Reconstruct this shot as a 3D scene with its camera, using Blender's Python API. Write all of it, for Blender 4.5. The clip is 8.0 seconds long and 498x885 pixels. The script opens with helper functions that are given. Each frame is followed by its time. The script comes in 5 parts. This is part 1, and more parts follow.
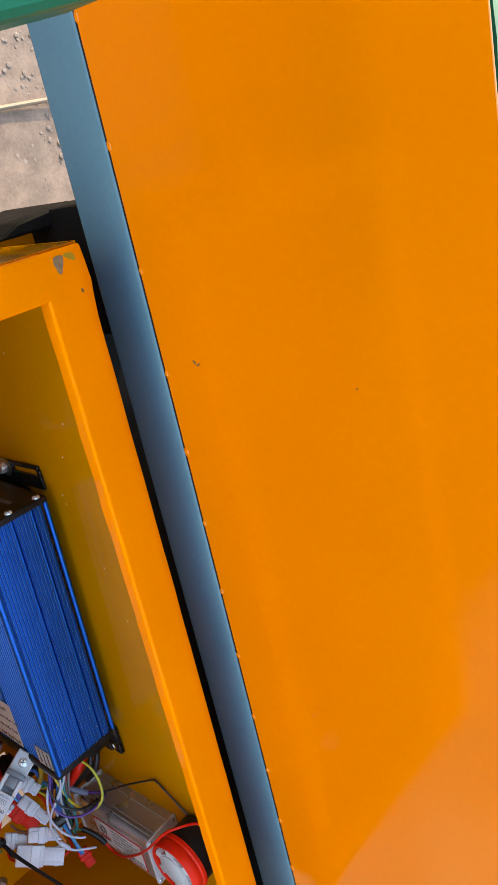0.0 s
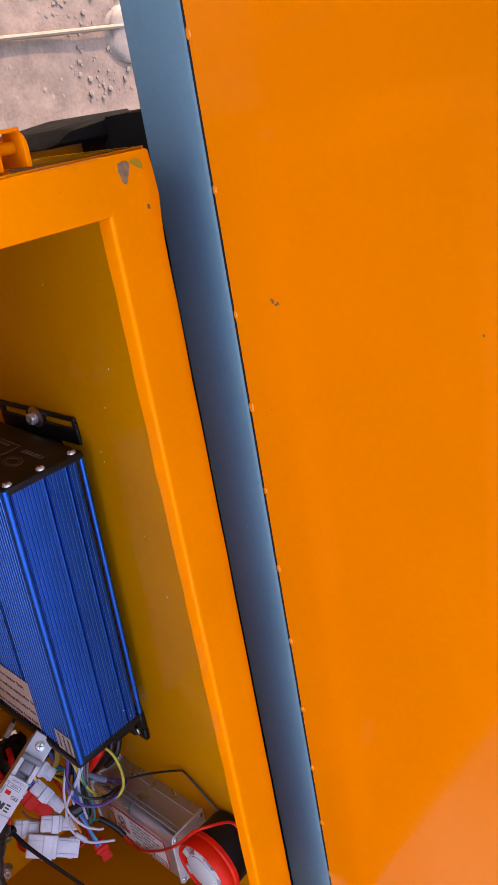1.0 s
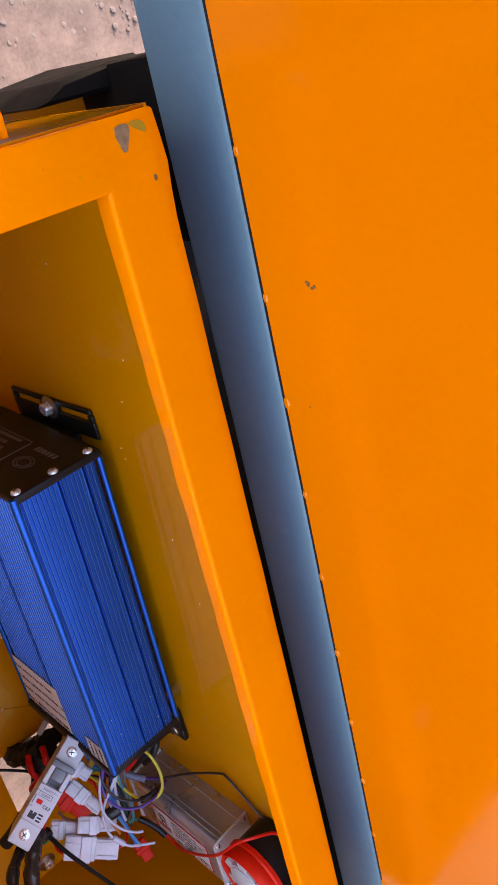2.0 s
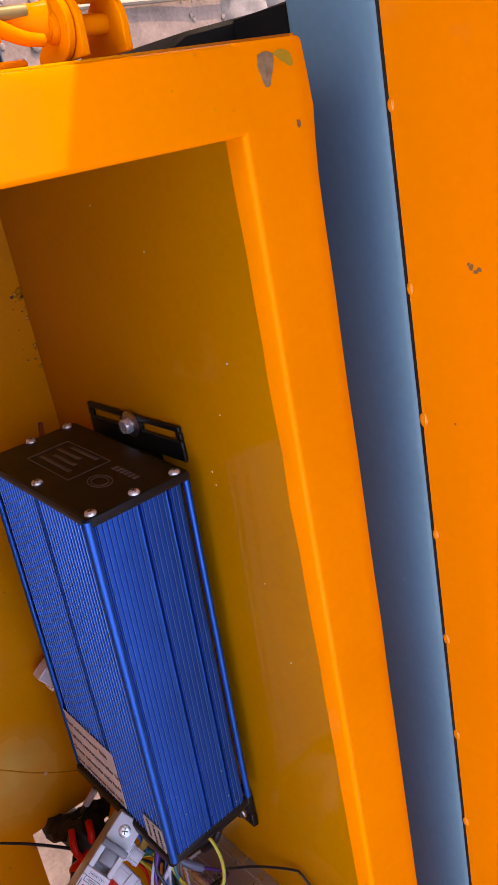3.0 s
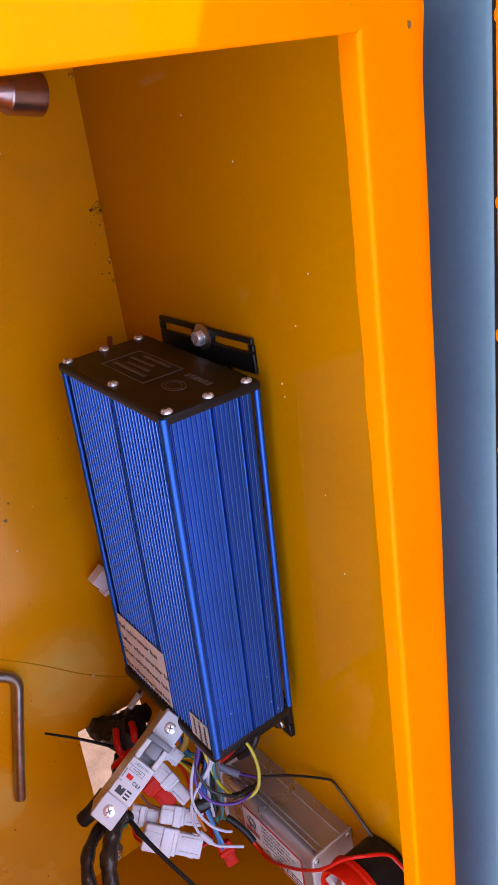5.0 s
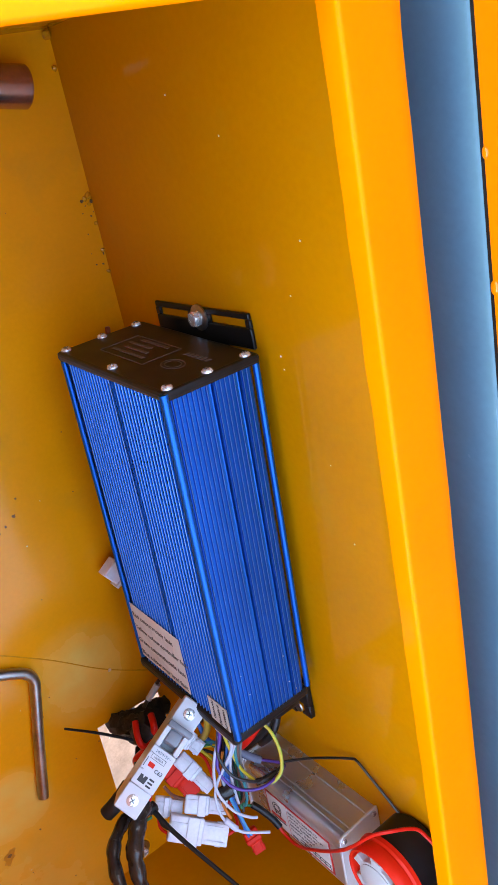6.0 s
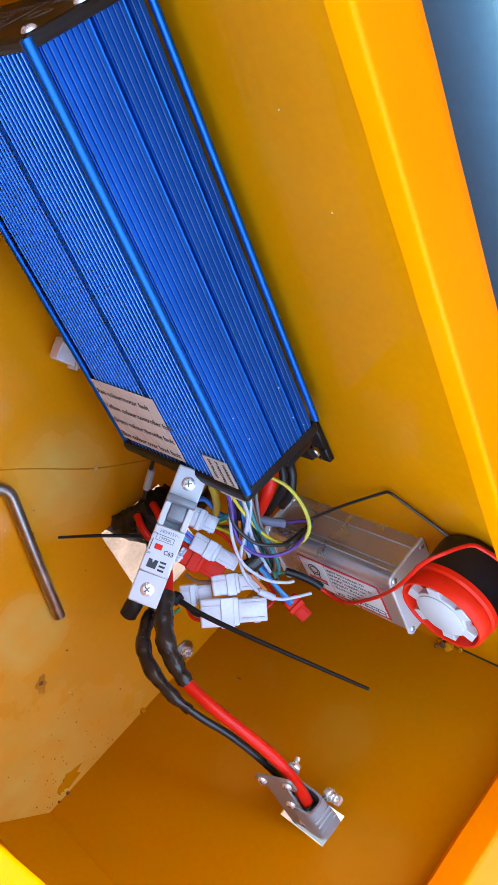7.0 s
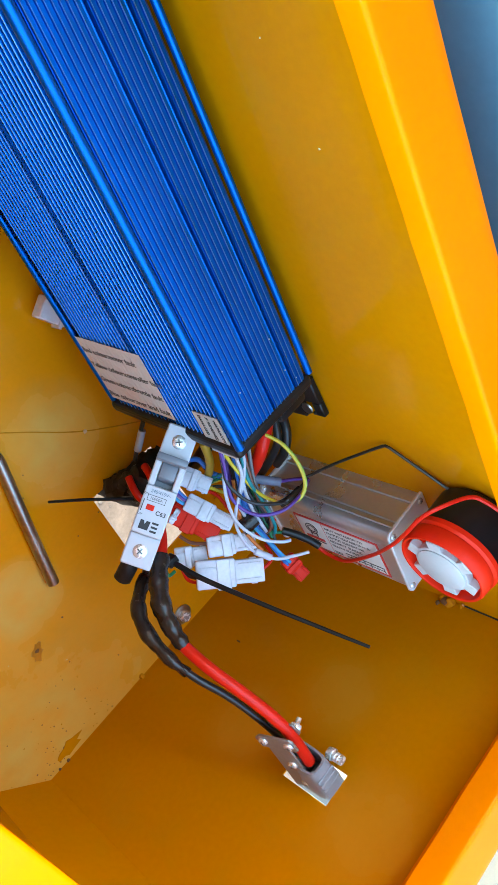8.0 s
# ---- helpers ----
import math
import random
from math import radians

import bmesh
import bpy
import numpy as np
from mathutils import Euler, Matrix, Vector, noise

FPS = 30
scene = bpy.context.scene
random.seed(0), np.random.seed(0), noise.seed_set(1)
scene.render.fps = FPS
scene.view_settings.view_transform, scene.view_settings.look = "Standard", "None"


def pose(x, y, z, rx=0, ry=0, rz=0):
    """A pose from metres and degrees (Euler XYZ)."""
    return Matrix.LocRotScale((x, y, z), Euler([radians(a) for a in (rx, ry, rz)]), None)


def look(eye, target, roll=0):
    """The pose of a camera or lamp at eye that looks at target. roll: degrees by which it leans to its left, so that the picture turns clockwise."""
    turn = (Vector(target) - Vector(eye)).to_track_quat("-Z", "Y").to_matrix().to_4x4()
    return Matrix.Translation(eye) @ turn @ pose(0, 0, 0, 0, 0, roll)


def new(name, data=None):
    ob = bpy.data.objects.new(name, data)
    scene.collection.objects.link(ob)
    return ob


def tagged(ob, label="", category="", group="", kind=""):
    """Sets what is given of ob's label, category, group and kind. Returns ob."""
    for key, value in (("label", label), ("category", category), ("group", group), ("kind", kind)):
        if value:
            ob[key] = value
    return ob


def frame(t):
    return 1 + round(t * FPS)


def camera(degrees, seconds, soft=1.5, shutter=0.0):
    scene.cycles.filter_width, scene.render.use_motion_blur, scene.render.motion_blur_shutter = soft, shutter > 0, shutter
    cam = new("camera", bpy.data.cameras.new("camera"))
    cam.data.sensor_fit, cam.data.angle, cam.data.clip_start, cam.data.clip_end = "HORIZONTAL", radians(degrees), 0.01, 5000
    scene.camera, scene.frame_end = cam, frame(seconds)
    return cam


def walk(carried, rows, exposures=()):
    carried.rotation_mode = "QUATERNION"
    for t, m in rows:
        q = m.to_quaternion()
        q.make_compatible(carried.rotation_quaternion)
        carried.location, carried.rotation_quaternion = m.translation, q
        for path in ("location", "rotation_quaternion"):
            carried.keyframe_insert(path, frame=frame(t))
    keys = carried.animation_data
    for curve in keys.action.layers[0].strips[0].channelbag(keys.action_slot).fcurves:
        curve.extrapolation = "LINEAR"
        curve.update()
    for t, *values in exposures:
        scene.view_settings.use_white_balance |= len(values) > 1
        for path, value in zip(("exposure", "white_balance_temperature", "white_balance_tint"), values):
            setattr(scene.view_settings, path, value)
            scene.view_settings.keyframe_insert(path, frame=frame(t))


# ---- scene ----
cam = camera(34.0, 8.0, 0.7)
PATH = [
    (0, (-0.3147, 0.7174, 0.7338), (0.0733, 0.4958, 0.3333), 98.38),
    (0.2, (-0.2971, 0.6993, 0.6947), (0.0836, 0.4565, 0.2996), 98.23),
    (0.5, (-0.3019, 0.6884, 0.6586), (0.0762, 0.4471, 0.2600), 102.30),
    (0.7, (-0.2924, 0.6828, 0.6436), (0.0782, 0.4459, 0.2354), 103.00),
    (1, (-0.2994, 0.6856, 0.6467), (0.0819, 0.4469, 0.2496), 102.66),
    (1.2, (-0.3039, 0.6909, 0.6443), (0.0862, 0.4574, 0.2528), 103.60),
    (2.3, (-0.2208, 0.6899, 0.5843), (0.0980, 0.4081, 0.1613), 107.43),
    (2.5, (-0.2287, 0.6724, 0.5740), (0.0959, 0.4114, 0.1421), 107.48),
    (2.7, (-0.2297, 0.6579, 0.5524), (0.1007, 0.4190, 0.1122), 107.55),
    (3, (-0.2297, 0.6423, 0.5278), (0.1036, 0.4189, 0.0817), 105.53),
    (3.5, (-0.2461, 0.6334, 0.5224), (0.0743, 0.4157, 0.0642), 106.40),
    (4, (-0.2432, 0.6403, 0.5191), (0.0797, 0.4230, 0.0624), 106.58),
    (4.5, (-0.2475, 0.6445, 0.5221), (0.0760, 0.4283, 0.0655), 107.57),
    (5, (-0.2660, 0.6250, 0.5315), (0.0419, 0.3807, 0.0781), 112.64),
    (5.2, (-0.2868, 0.6129, 0.5368), (0.0137, 0.3613, 0.0825), 114.10),
    (6.3, (-0.2674, 0.5999, 0.5372), (0.0408, 0.3659, 0.0786), 107.41),
    (6.5, (-0.2668, 0.5707, 0.5325), (0.0254, 0.3031, 0.0820), 111.16),
    (6.7, (-0.2532, 0.5299, 0.5134), (0.0185, 0.2244, 0.0742), 110.71),
    (6.9, (-0.2501, 0.4997, 0.4954), (0.0058, 0.1773, 0.0589), 107.92),
    (7, (-0.2472, 0.4939, 0.4877), (0.0003, 0.1612, 0.0541), 107.37),
    (7.5, (-0.2413, 0.4811, 0.4786), (-0.0056, 0.1357, 0.0484), 107.30),
    (8, (-0.2441, 0.4779, 0.4814), (-0.0104, 0.1289, 0.0530), 107.90),
]
EXPOSURES = [(0.0, 3.56, 8100, 6), (0.8, 3.53, 8100, 26), (2.3, 3.62, 8250, 29), (3.5, 3.62, 8700, 37), (4.5, 3.84, 8900, 38), (5.0, 3.99, 8600, 34), (5.2, 4.23, 8200, 27), (6.3, 4.43, 7200, 13), (7.0, 4.47, 7150, 8), (8.0, 4.41, 6800, -6)]
walk(cam, [(t, look(eye, target, roll)) for t, eye, target, roll in PATH], EXPOSURES)

# ---- light: bright open sky, softened sun ----
world = bpy.data.worlds.new("sky")
scene.world = world
world.use_nodes = True
wn = world.node_tree.nodes
sky = wn.new("ShaderNodeTexSky")
sky.sky_type = "NISHITA"
sky.sun_disc = False
sky.sun_elevation = radians(21)
sky.sun_rotation = radians(22.5)
sky.air_density, sky.dust_density, sky.ozone_density = 1.0, 0.5, 1.0
wn["Background"].inputs["Strength"].default_value = 0.15
world.node_tree.links.new(sky.outputs["Color"], wn["Background"].inputs["Color"])
sun_data = bpy.data.lights.new("sun", "SUN")
sun_data.energy = 0.6
sun_data.angle = radians(0.5)
sun_data.color = (1.0, 0.93, 0.82)
sun = new("sun", sun_data)
SUN_DIR = Vector((0.357, 0.863, 0.358))
sun.matrix_world = look(SUN_DIR * 20, (0, 0, 0))


# ---- materials ----
def socket(bsdf, name, value):
    bsdf.inputs[name].default_value = value


def mat(name, base, rough=0.5, metal=0.0, vary=0.12, scale=40.0, grain=400.0, bump=0.05, spec=0.5, coat=0.0,
        stain=None, stain_scale=9.0, stain_amount=0.0, trans=0.0, random_hue=0.0, rough_vary=0.12):
    """Procedural surface: base colour varied at two scales, varied gloss, fine relief, optional stains."""
    m = bpy.data.materials.new(name)
    m.use_nodes = True
    n, l = m.node_tree.nodes, m.node_tree.links
    bsdf = n["Principled BSDF"]
    socket(bsdf, "Roughness", rough)
    socket(bsdf, "Metallic", metal)
    socket(bsdf, "Specular IOR Level", spec)
    socket(bsdf, "Coat Weight", coat)
    socket(bsdf, "Coat Roughness", 0.05)
    if trans:
        socket(bsdf, "Subsurface Weight", trans)
        socket(bsdf, "Subsurface Radius", (0.004, 0.004, 0.004))
        socket(bsdf, "Subsurface Scale", 1.0)
    geo = n.new("ShaderNodeTexCoord")
    broad = n.new("ShaderNodeTexNoise")
    broad.inputs["Scale"].default_value = scale
    broad.inputs["Detail"].default_value = 4
    fine = n.new("ShaderNodeTexNoise")
    fine.inputs["Scale"].default_value = grain
    fine.inputs["Detail"].default_value = 3
    for node in (broad, fine):
        l.new(geo.outputs["Object"], node.inputs["Vector"])
    both = n.new("ShaderNodeMix")
    both.data_type = "FLOAT"
    both.inputs[0].default_value = 0.35
    l.new(broad.outputs["Fac"], both.inputs[2])
    l.new(fine.outputs["Fac"], both.inputs[3])
    ramp = n.new("ShaderNodeMapRange")
    ramp.interpolation_type = "SMOOTHSTEP"
    ramp.inputs["From Min"].default_value, ramp.inputs["From Max"].default_value = 0.2, 0.8
    ramp.inputs["To Min"].default_value, ramp.inputs["To Max"].default_value = 1 - vary, 1 + vary
    l.new(both.outputs[0], ramp.inputs["Value"])
    scaled = n.new("ShaderNodeVectorMath")
    scaled.operation = "SCALE"
    scaled.inputs[0].default_value = base
    l.new(ramp.outputs[0], scaled.inputs["Scale"])
    colour = scaled.outputs[0]
    if random_hue:
        info = n.new("ShaderNodeObjectInfo")
        hue = n.new("ShaderNodeMapRange")
        hue.inputs["To Min"].default_value, hue.inputs["To Max"].default_value = 1 - random_hue, 1 + random_hue
        l.new(info.outputs["Random"], hue.inputs["Value"])
        again = n.new("ShaderNodeVectorMath")
        again.operation = "SCALE"
        l.new(colour, again.inputs[0])
        l.new(hue.outputs[0], again.inputs["Scale"])
        colour = again.outputs[0]
    if stain:
        blot = n.new("ShaderNodeTexNoise")
        blot.inputs["Scale"].default_value = stain_scale
        blot.inputs["Detail"].default_value = 8
        blot.inputs["Roughness"].default_value = 0.65
        l.new(geo.outputs["Object"], blot.inputs["Vector"])
        cut = n.new("ShaderNodeMapRange")
        cut.inputs["From Min"].default_value, cut.inputs["From Max"].default_value = 0.52, 0.72
        cut.inputs["To Max"].default_value = stain_amount
        l.new(blot.outputs["Fac"], cut.inputs["Value"])
        mixed = n.new("ShaderNodeMix")
        mixed.data_type = "RGBA"
        l.new(cut.outputs[0], mixed.inputs[0])
        l.new(colour, mixed.inputs[6])
        mixed.inputs[7].default_value = (*stain, 1)
        colour = mixed.outputs[2]
    l.new(colour, bsdf.inputs["Base Color"])
    gloss = n.new("ShaderNodeMapRange")
    gloss.interpolation_type = "SMOOTHSTEP"
    gloss.inputs["From Min"].default_value, gloss.inputs["From Max"].default_value = 0.15, 0.85
    gloss.inputs["To Min"].default_value = max(0.02, rough * (1 - rough_vary))
    gloss.inputs["To Max"].default_value = min(1.0, rough * (1 + rough_vary * 1.5))
    l.new(broad.outputs["Fac"], gloss.inputs["Value"])
    l.new(gloss.outputs[0], bsdf.inputs["Roughness"])
    if bump:
        relief = n.new("ShaderNodeBump")
        relief.inputs["Strength"].default_value = bump
        relief.inputs["Distance"].default_value = 0.001
        l.new(both.outputs[0], relief.inputs["Height"])
        l.new(relief.outputs[0], bsdf.inputs["Normal"])
    return m


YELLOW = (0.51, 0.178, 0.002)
# One yellow paint in two tones: lit for the rim, shaded inside.
PAINT = mat("yellow_gloss_paint_lit", (0.71, 0.168, 0.002), 0.10, vary=0.05, scale=14, grain=260, bump=0.015, spec=0.03)
PAINT_IN_SHADED = mat("yellow_paint_inside_shaded", YELLOW, 0.08, vary=0.08, scale=9, grain=220, bump=0.01, spec=0.04,
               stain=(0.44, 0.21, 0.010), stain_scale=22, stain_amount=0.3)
# Dusty floor copy of the yellow paint, brightened to paint in light.
PAINT_FLOOR_LIT = mat("dusty_yellow_paint_lit", (0.68, 0.240, 0.004), 0.15, vary=0.07, scale=12, grain=300, bump=0.04, spec=0.25,
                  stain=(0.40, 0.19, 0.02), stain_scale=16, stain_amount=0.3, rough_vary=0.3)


def add_dust_and_sheen(m, centre, reach, colour):
    """A pale film of dust and painted sheen, thickest round one place, broken up by noise."""
    n, l = m.node_tree.nodes, m.node_tree.links
    bsdf = n["Principled BSDF"]
    coord = n.new("ShaderNodeTexCoord")
    far = n.new("ShaderNodeVectorMath")
    far.operation = "DISTANCE"
    far.inputs[1].default_value = centre
    l.new(coord.outputs["Object"], far.inputs[0])
    fall = n.new("ShaderNodeMapRange")
    fall.inputs["From Min"].default_value, fall.inputs["From Max"].default_value = reach, 0.02
    l.new(far.outputs["Value"], fall.inputs["Value"])
    broken = n.new("ShaderNodeTexNoise")
    broken.inputs["Scale"].default_value, broken.inputs["Detail"].default_value = 38, 9
    l.new(coord.outputs["Object"], broken.inputs["Vector"])
    patch = n.new("ShaderNodeMapRange")
    patch.inputs["From Min"].default_value, patch.inputs["From Max"].default_value = 0.05, 0.95
    l.new(broken.outputs["Fac"], patch.inputs["Value"])
    amount = n.new("ShaderNodeMath")
    amount.operation = "MULTIPLY"
    l.new(fall.outputs[0], amount.inputs[0])
    l.new(patch.outputs[0], amount.inputs[1])
    old = bsdf.inputs["Base Color"].links[0].from_socket
    mixed = n.new("ShaderNodeMix")
    mixed.data_type = "RGBA"
    l.new(amount.outputs[0], mixed.inputs[0])
    l.new(old, mixed.inputs[6])
    mixed.inputs[7].default_value = (*colour, 1)
    l.new(mixed.outputs[2], bsdf.inputs["Base Color"])
    old = bsdf.inputs["Roughness"].links[0].from_socket
    dull = n.new("ShaderNodeMix")
    dull.data_type = "FLOAT"
    l.new(amount.outputs[0], dull.inputs[0])
    l.new(old, dull.inputs[2])
    dull.inputs[3].default_value = 0.6
    l.new(dull.outputs[0], bsdf.inputs["Roughness"])


# Floor dust and pale patches, with sky sheen painted into their colour.
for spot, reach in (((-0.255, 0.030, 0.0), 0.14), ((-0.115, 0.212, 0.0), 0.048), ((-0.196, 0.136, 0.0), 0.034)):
    add_dust_and_sheen(PAINT_FLOOR_LIT, spot, reach, (0.64, 0.41, 0.09))
# Pale smudges on the end wall: reflections painted into its colour.
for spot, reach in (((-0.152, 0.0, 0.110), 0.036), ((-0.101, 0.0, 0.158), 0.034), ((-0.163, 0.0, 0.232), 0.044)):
    add_dust_and_sheen(PAINT_IN_SHADED, spot, reach, (0.53, 0.225, 0.016))
ORANGE = mat("orange_gloss_paint", (0.54, 0.121, 0.002), 0.11, vary=0.05, scale=8, grain=200, bump=0.003, spec=0.38)
GREYBLUE = mat("blue_grey_satin_paint", (0.068, 0.130, 0.176), 0.24, vary=0.10, scale=12, grain=260, bump=0.04, spec=0.13)
BLACKPAINT = mat("black_frame_paint", (0.010, 0.009, 0.009), 0.17, vary=0.3, scale=25, bump=0.15, spec=0.45,
                 stain=(0.10, 0.08, 0.06), stain_scale=30, stain_amount=0.1)
RUBBER = mat("black_rubber", (0.006, 0.005, 0.005), 0.65, vary=0.3, scale=60, grain=500, bump=0.6, spec=0.04)
# Near-black without gloss, for the added sheet that darkens reflections.
SHEETBLACK = mat("unreflecting_black", (0.004, 0.0036, 0.0035), 0.95, vary=0.3, scale=60, grain=500, bump=0.0, spec=0.0)
socket(SHEETBLACK.node_tree.nodes["Principled BSDF"], "IOR", 1.0)
ANODISED = mat("blue_anodised_aluminium", (0.0002, 0.113, 0.49), 0.46, metal=0.90, vary=0.04, scale=20, grain=350, bump=0.0, coat=0.10)
# Paler blue that paints the sky's glints along the rib crests.
GLINTBLUE = mat("blue_rib_edge_glint", (0.12, 0.28, 0.54), 0.32, metal=0.75, vary=0.10, scale=60, grain=350, bump=0.0)
BLACKPLASTIC = mat("black_plastic", (0.008, 0.0075, 0.0075), 0.36, vary=0.2, scale=50, bump=0.04, spec=0.3)
SCREWSTEEL = mat("bright_zinc_steel", (0.70, 0.69, 0.67), 0.26, metal=0.6, vary=0.15, scale=300, bump=0.06)
STEEL = mat("dull_steel", (0.42, 0.39, 0.35), 0.35, metal=1.0, vary=0.25, scale=60, bump=0.12,
            stain=(0.20, 0.13, 0.08), stain_scale=70, stain_amount=0.5)
TOOLSTEEL = mat("browned_tool_steel", (0.44, 0.28, 0.24), 0.22, metal=0.95, vary=0.3, scale=70, bump=0.15,
                stain=(0.45, 0.36, 0.32), stain_scale=60, stain_amount=0.5)
ALUMINIUM = mat("milled_aluminium", (0.55, 0.54, 0.53), 0.28, metal=0.78, vary=0.08, scale=30, grain=500, bump=0.04)
PLATE = mat("bright_aluminium_plate", (0.66, 0.655, 0.65), 0.36, metal=0.4, vary=0.06, scale=40, grain=500, bump=0.04)
LABELWHITE = mat("white_label_paper", (0.57, 0.54, 0.49), 0.55, vary=0.04, bump=0.01)
LABELRED = mat("red_label_print", (0.50, 0.02, 0.015), 0.45, vary=0.05, bump=0.0)
INK = mat("black_ink", (0.015, 0.014, 0.014), 0.5, vary=0.05, bump=0.0)
LABELINK = mat("faded_label_ink", (0.06, 0.055, 0.05), 0.5, vary=0.2, bump=0.0)
GREYINK = mat("faint_grey_print", (0.095, 0.085, 0.08), 0.5, vary=0.1, bump=0.0)
MCBWHITE = mat("white_breaker_plastic", (0.50, 0.50, 0.515), 0.36, vary=0.03, bump=0.01)
INSERT = mat("grey_white_plastic", (0.40, 0.385, 0.38), 0.4, vary=0.05, bump=0.02)
MCBGREY = mat("grey_breaker_plastic", (0.17, 0.18, 0.20), 0.32, vary=0.06, bump=0.02)
CLEARSLEEVE = mat("clear_grey_sleeve", (0.16, 0.17, 0.24), 0.2, bump=0.02)
NYLON = mat("milky_nylon", (0.70, 0.66, 0.69), 0.22, vary=0.16, bump=0.02, trans=0.55)
REDPLASTIC = mat("red_plastic", (0.62, 0.017, 0.005), 0.34, vary=0.08, bump=0.03, spec=0.12)
GREYPLASTIC = mat("grey_connector_plastic", (0.24, 0.245, 0.26), 0.42, vary=0.07, bump=0.05)
CLOTHTAPE = mat("dusty_cloth_tape", (0.016, 0.013, 0.012), 0.5, vary=0.5, scale=120, grain=420, bump=0.7, spec=0.25,
                stain=(0.05, 0.035, 0.025), stain_scale=60, stain_amount=0.6)
TAPE = mat("wrinkled_black_tape", (0.021, 0.0145, 0.0115), 0.24, vary=0.4, scale=110, grain=320, bump=1.0, spec=0.4)
GREEN = mat("green_paint", (0.002, 0.075, 0.038), 0.35, vary=0.1, bump=0.03, spec=0.1)
BAREMETAL = mat("chipped_primer", (0.15, 0.088, 0.040), 0.55, vary=0.6, scale=260, bump=0.3)
RUST = mat("dark_rust_speck", (0.12, 0.045, 0.010), 0.7, vary=0.4, scale=300, bump=0.3)
BEAD = mat("painted_weld", (0.52, 0.20, 0.006), 0.22, vary=0.1, scale=200, bump=0.3)
DIRT = mat("pale_dry_soil", (0.192, 0.132, 0.104), 0.95, vary=0.36, scale=26, grain=190, bump=1.0, spec=0.2,
           stain=(0.135, 0.098, 0.080), stain_scale=14, stain_amount=0.7)
STONE = mat("pale_pebble", (0.225, 0.170, 0.142), 0.85, vary=0.2, scale=30, bump=0.4, spec=0.3, random_hue=0.2)
ROCK = mat("grey_field_stone", (0.200, 0.160, 0.135), 0.85, vary=0.35, scale=40, bump=0.8, spec=0.2)
WOOD = mat("weathered_stick", (0.18, 0.125, 0.085), 0.7, vary=0.2, scale=30, bump=0.3)


def wire_mat(name, colour, rough=0.35):
    return mat(name, colour, rough, vary=0.06, scale=80, bump=0.03, spec=0.5)


W_YELLOW = wire_mat("yellow_wire", (0.55, 0.42, 0.02))
W_LIME = wire_mat("yellow_green_wire", (0.36, 0.46, 0.04))
W_PURPLE = wire_mat("purple_wire", (0.09, 0.03, 0.22))
W_WHITE = wire_mat("white_wire", (0.46, 0.45, 0.51))
W_NAVY = wire_mat("dark_blue_wire", (0.012, 0.022, 0.09))
W_BLACK = wire_mat("black_wire", (0.014, 0.013, 0.013))
W_RED = mat("red_wire", (0.60, 0.014, 0.006), 0.32, vary=0.06, scale=80, bump=0.03, spec=0.22)
W_BLUE = wire_mat("blue_wire", (0.02, 0.12, 0.40))
W_SKY = wire_mat("light_blue_wire", (0.04, 0.28, 0.52))
W_GREEN = wire_mat("green_wire", (0.015, 0.16, 0.06))
W_TEAL = wire_mat("teal_wire", (0.01, 0.17, 0.18))
W_ORANGE = wire_mat("orange_wire", (0.62, 0.16, 0.015))
W_BROWN = wire_mat("brown_wire", (0.16, 0.05, 0.025))
W_OCHRE = wire_mat("ochre_wire", (0.42, 0.24, 0.02))
W_GREY = wire_mat("grey_wire", (0.16, 0.15, 0.15))


# ---- mesh builders ----
def smooth(bm, on=True):
    for f in bm.faces:
        f.smooth = on


def link(name, bm, material, parent=None, label="", flat=False):
    me = bpy.data.meshes.new(name)
    if not flat:
        smooth(bm)
        for e in bm.edges:
            if len(e.link_faces) == 2 and e.calc_face_angle(0) > radians(38):
                e.smooth = False
        # the broad faces stay plane, the bevels round them off
        areas = sorted(f.calc_area() for f in bm.faces)
        for f in bm.faces if len(areas) < 200 else ():
            if len(f.verts) >= 4 and f.calc_area() > 25 * areas[len(areas) // 2]:
                f.smooth = False
    bm.to_mesh(me)
    bm.free()
    me.materials.append(material)
    ob = new(name, me)
    if parent is not None:
        hang(ob, parent)
    if label:
        tagged(ob, label)
    return ob


def place_of(ob):
    return place_of(ob.parent) @ ob.matrix_parent_inverse @ ob.matrix_basis if ob.parent else ob.matrix_basis.copy()


def hang(ob, parent):
    """Makes ob a child; its mesh is already in world places."""
    ob.parent = parent
    ob.matrix_parent_inverse = place_of(parent).inverted()


def part(name, bm, material, parent, label="", flat=False):
    return link(name, bm, material, parent, label, flat)


def thing(name, label, category, m=None, group="", kind=""):
    ob = new(name)
    ob.empty_display_size = 0.02
    if m is not None:
        ob.matrix_basis = m
    return tagged(ob, label, category, group, kind)


def add(bm, other):
    me = bpy.data.meshes.new("tmp")
    other.to_mesh(me)
    other.free()
    bm.from_mesh(me)
    bpy.data.meshes.remove(me)
    return bm


def block(lo, hi, bevel=0.0, seg=2):
    bm = bmesh.new()
    lo, hi = Vector(lo), Vector(hi)
    size, mid = hi - lo, (hi + lo) / 2
    bmesh.ops.create_cube(bm, size=1.0, matrix=Matrix.Translation(mid) @ Matrix.Diagonal((*size, 1)))
    if bevel:
        bmesh.ops.bevel(bm, geom=list(bm.edges), offset=bevel, segments=seg, profile=0.5, affect="EDGES")
    return bm


def turned(m, bm):
    bmesh.ops.transform(bm, matrix=m, verts=bm.verts)
    return bm


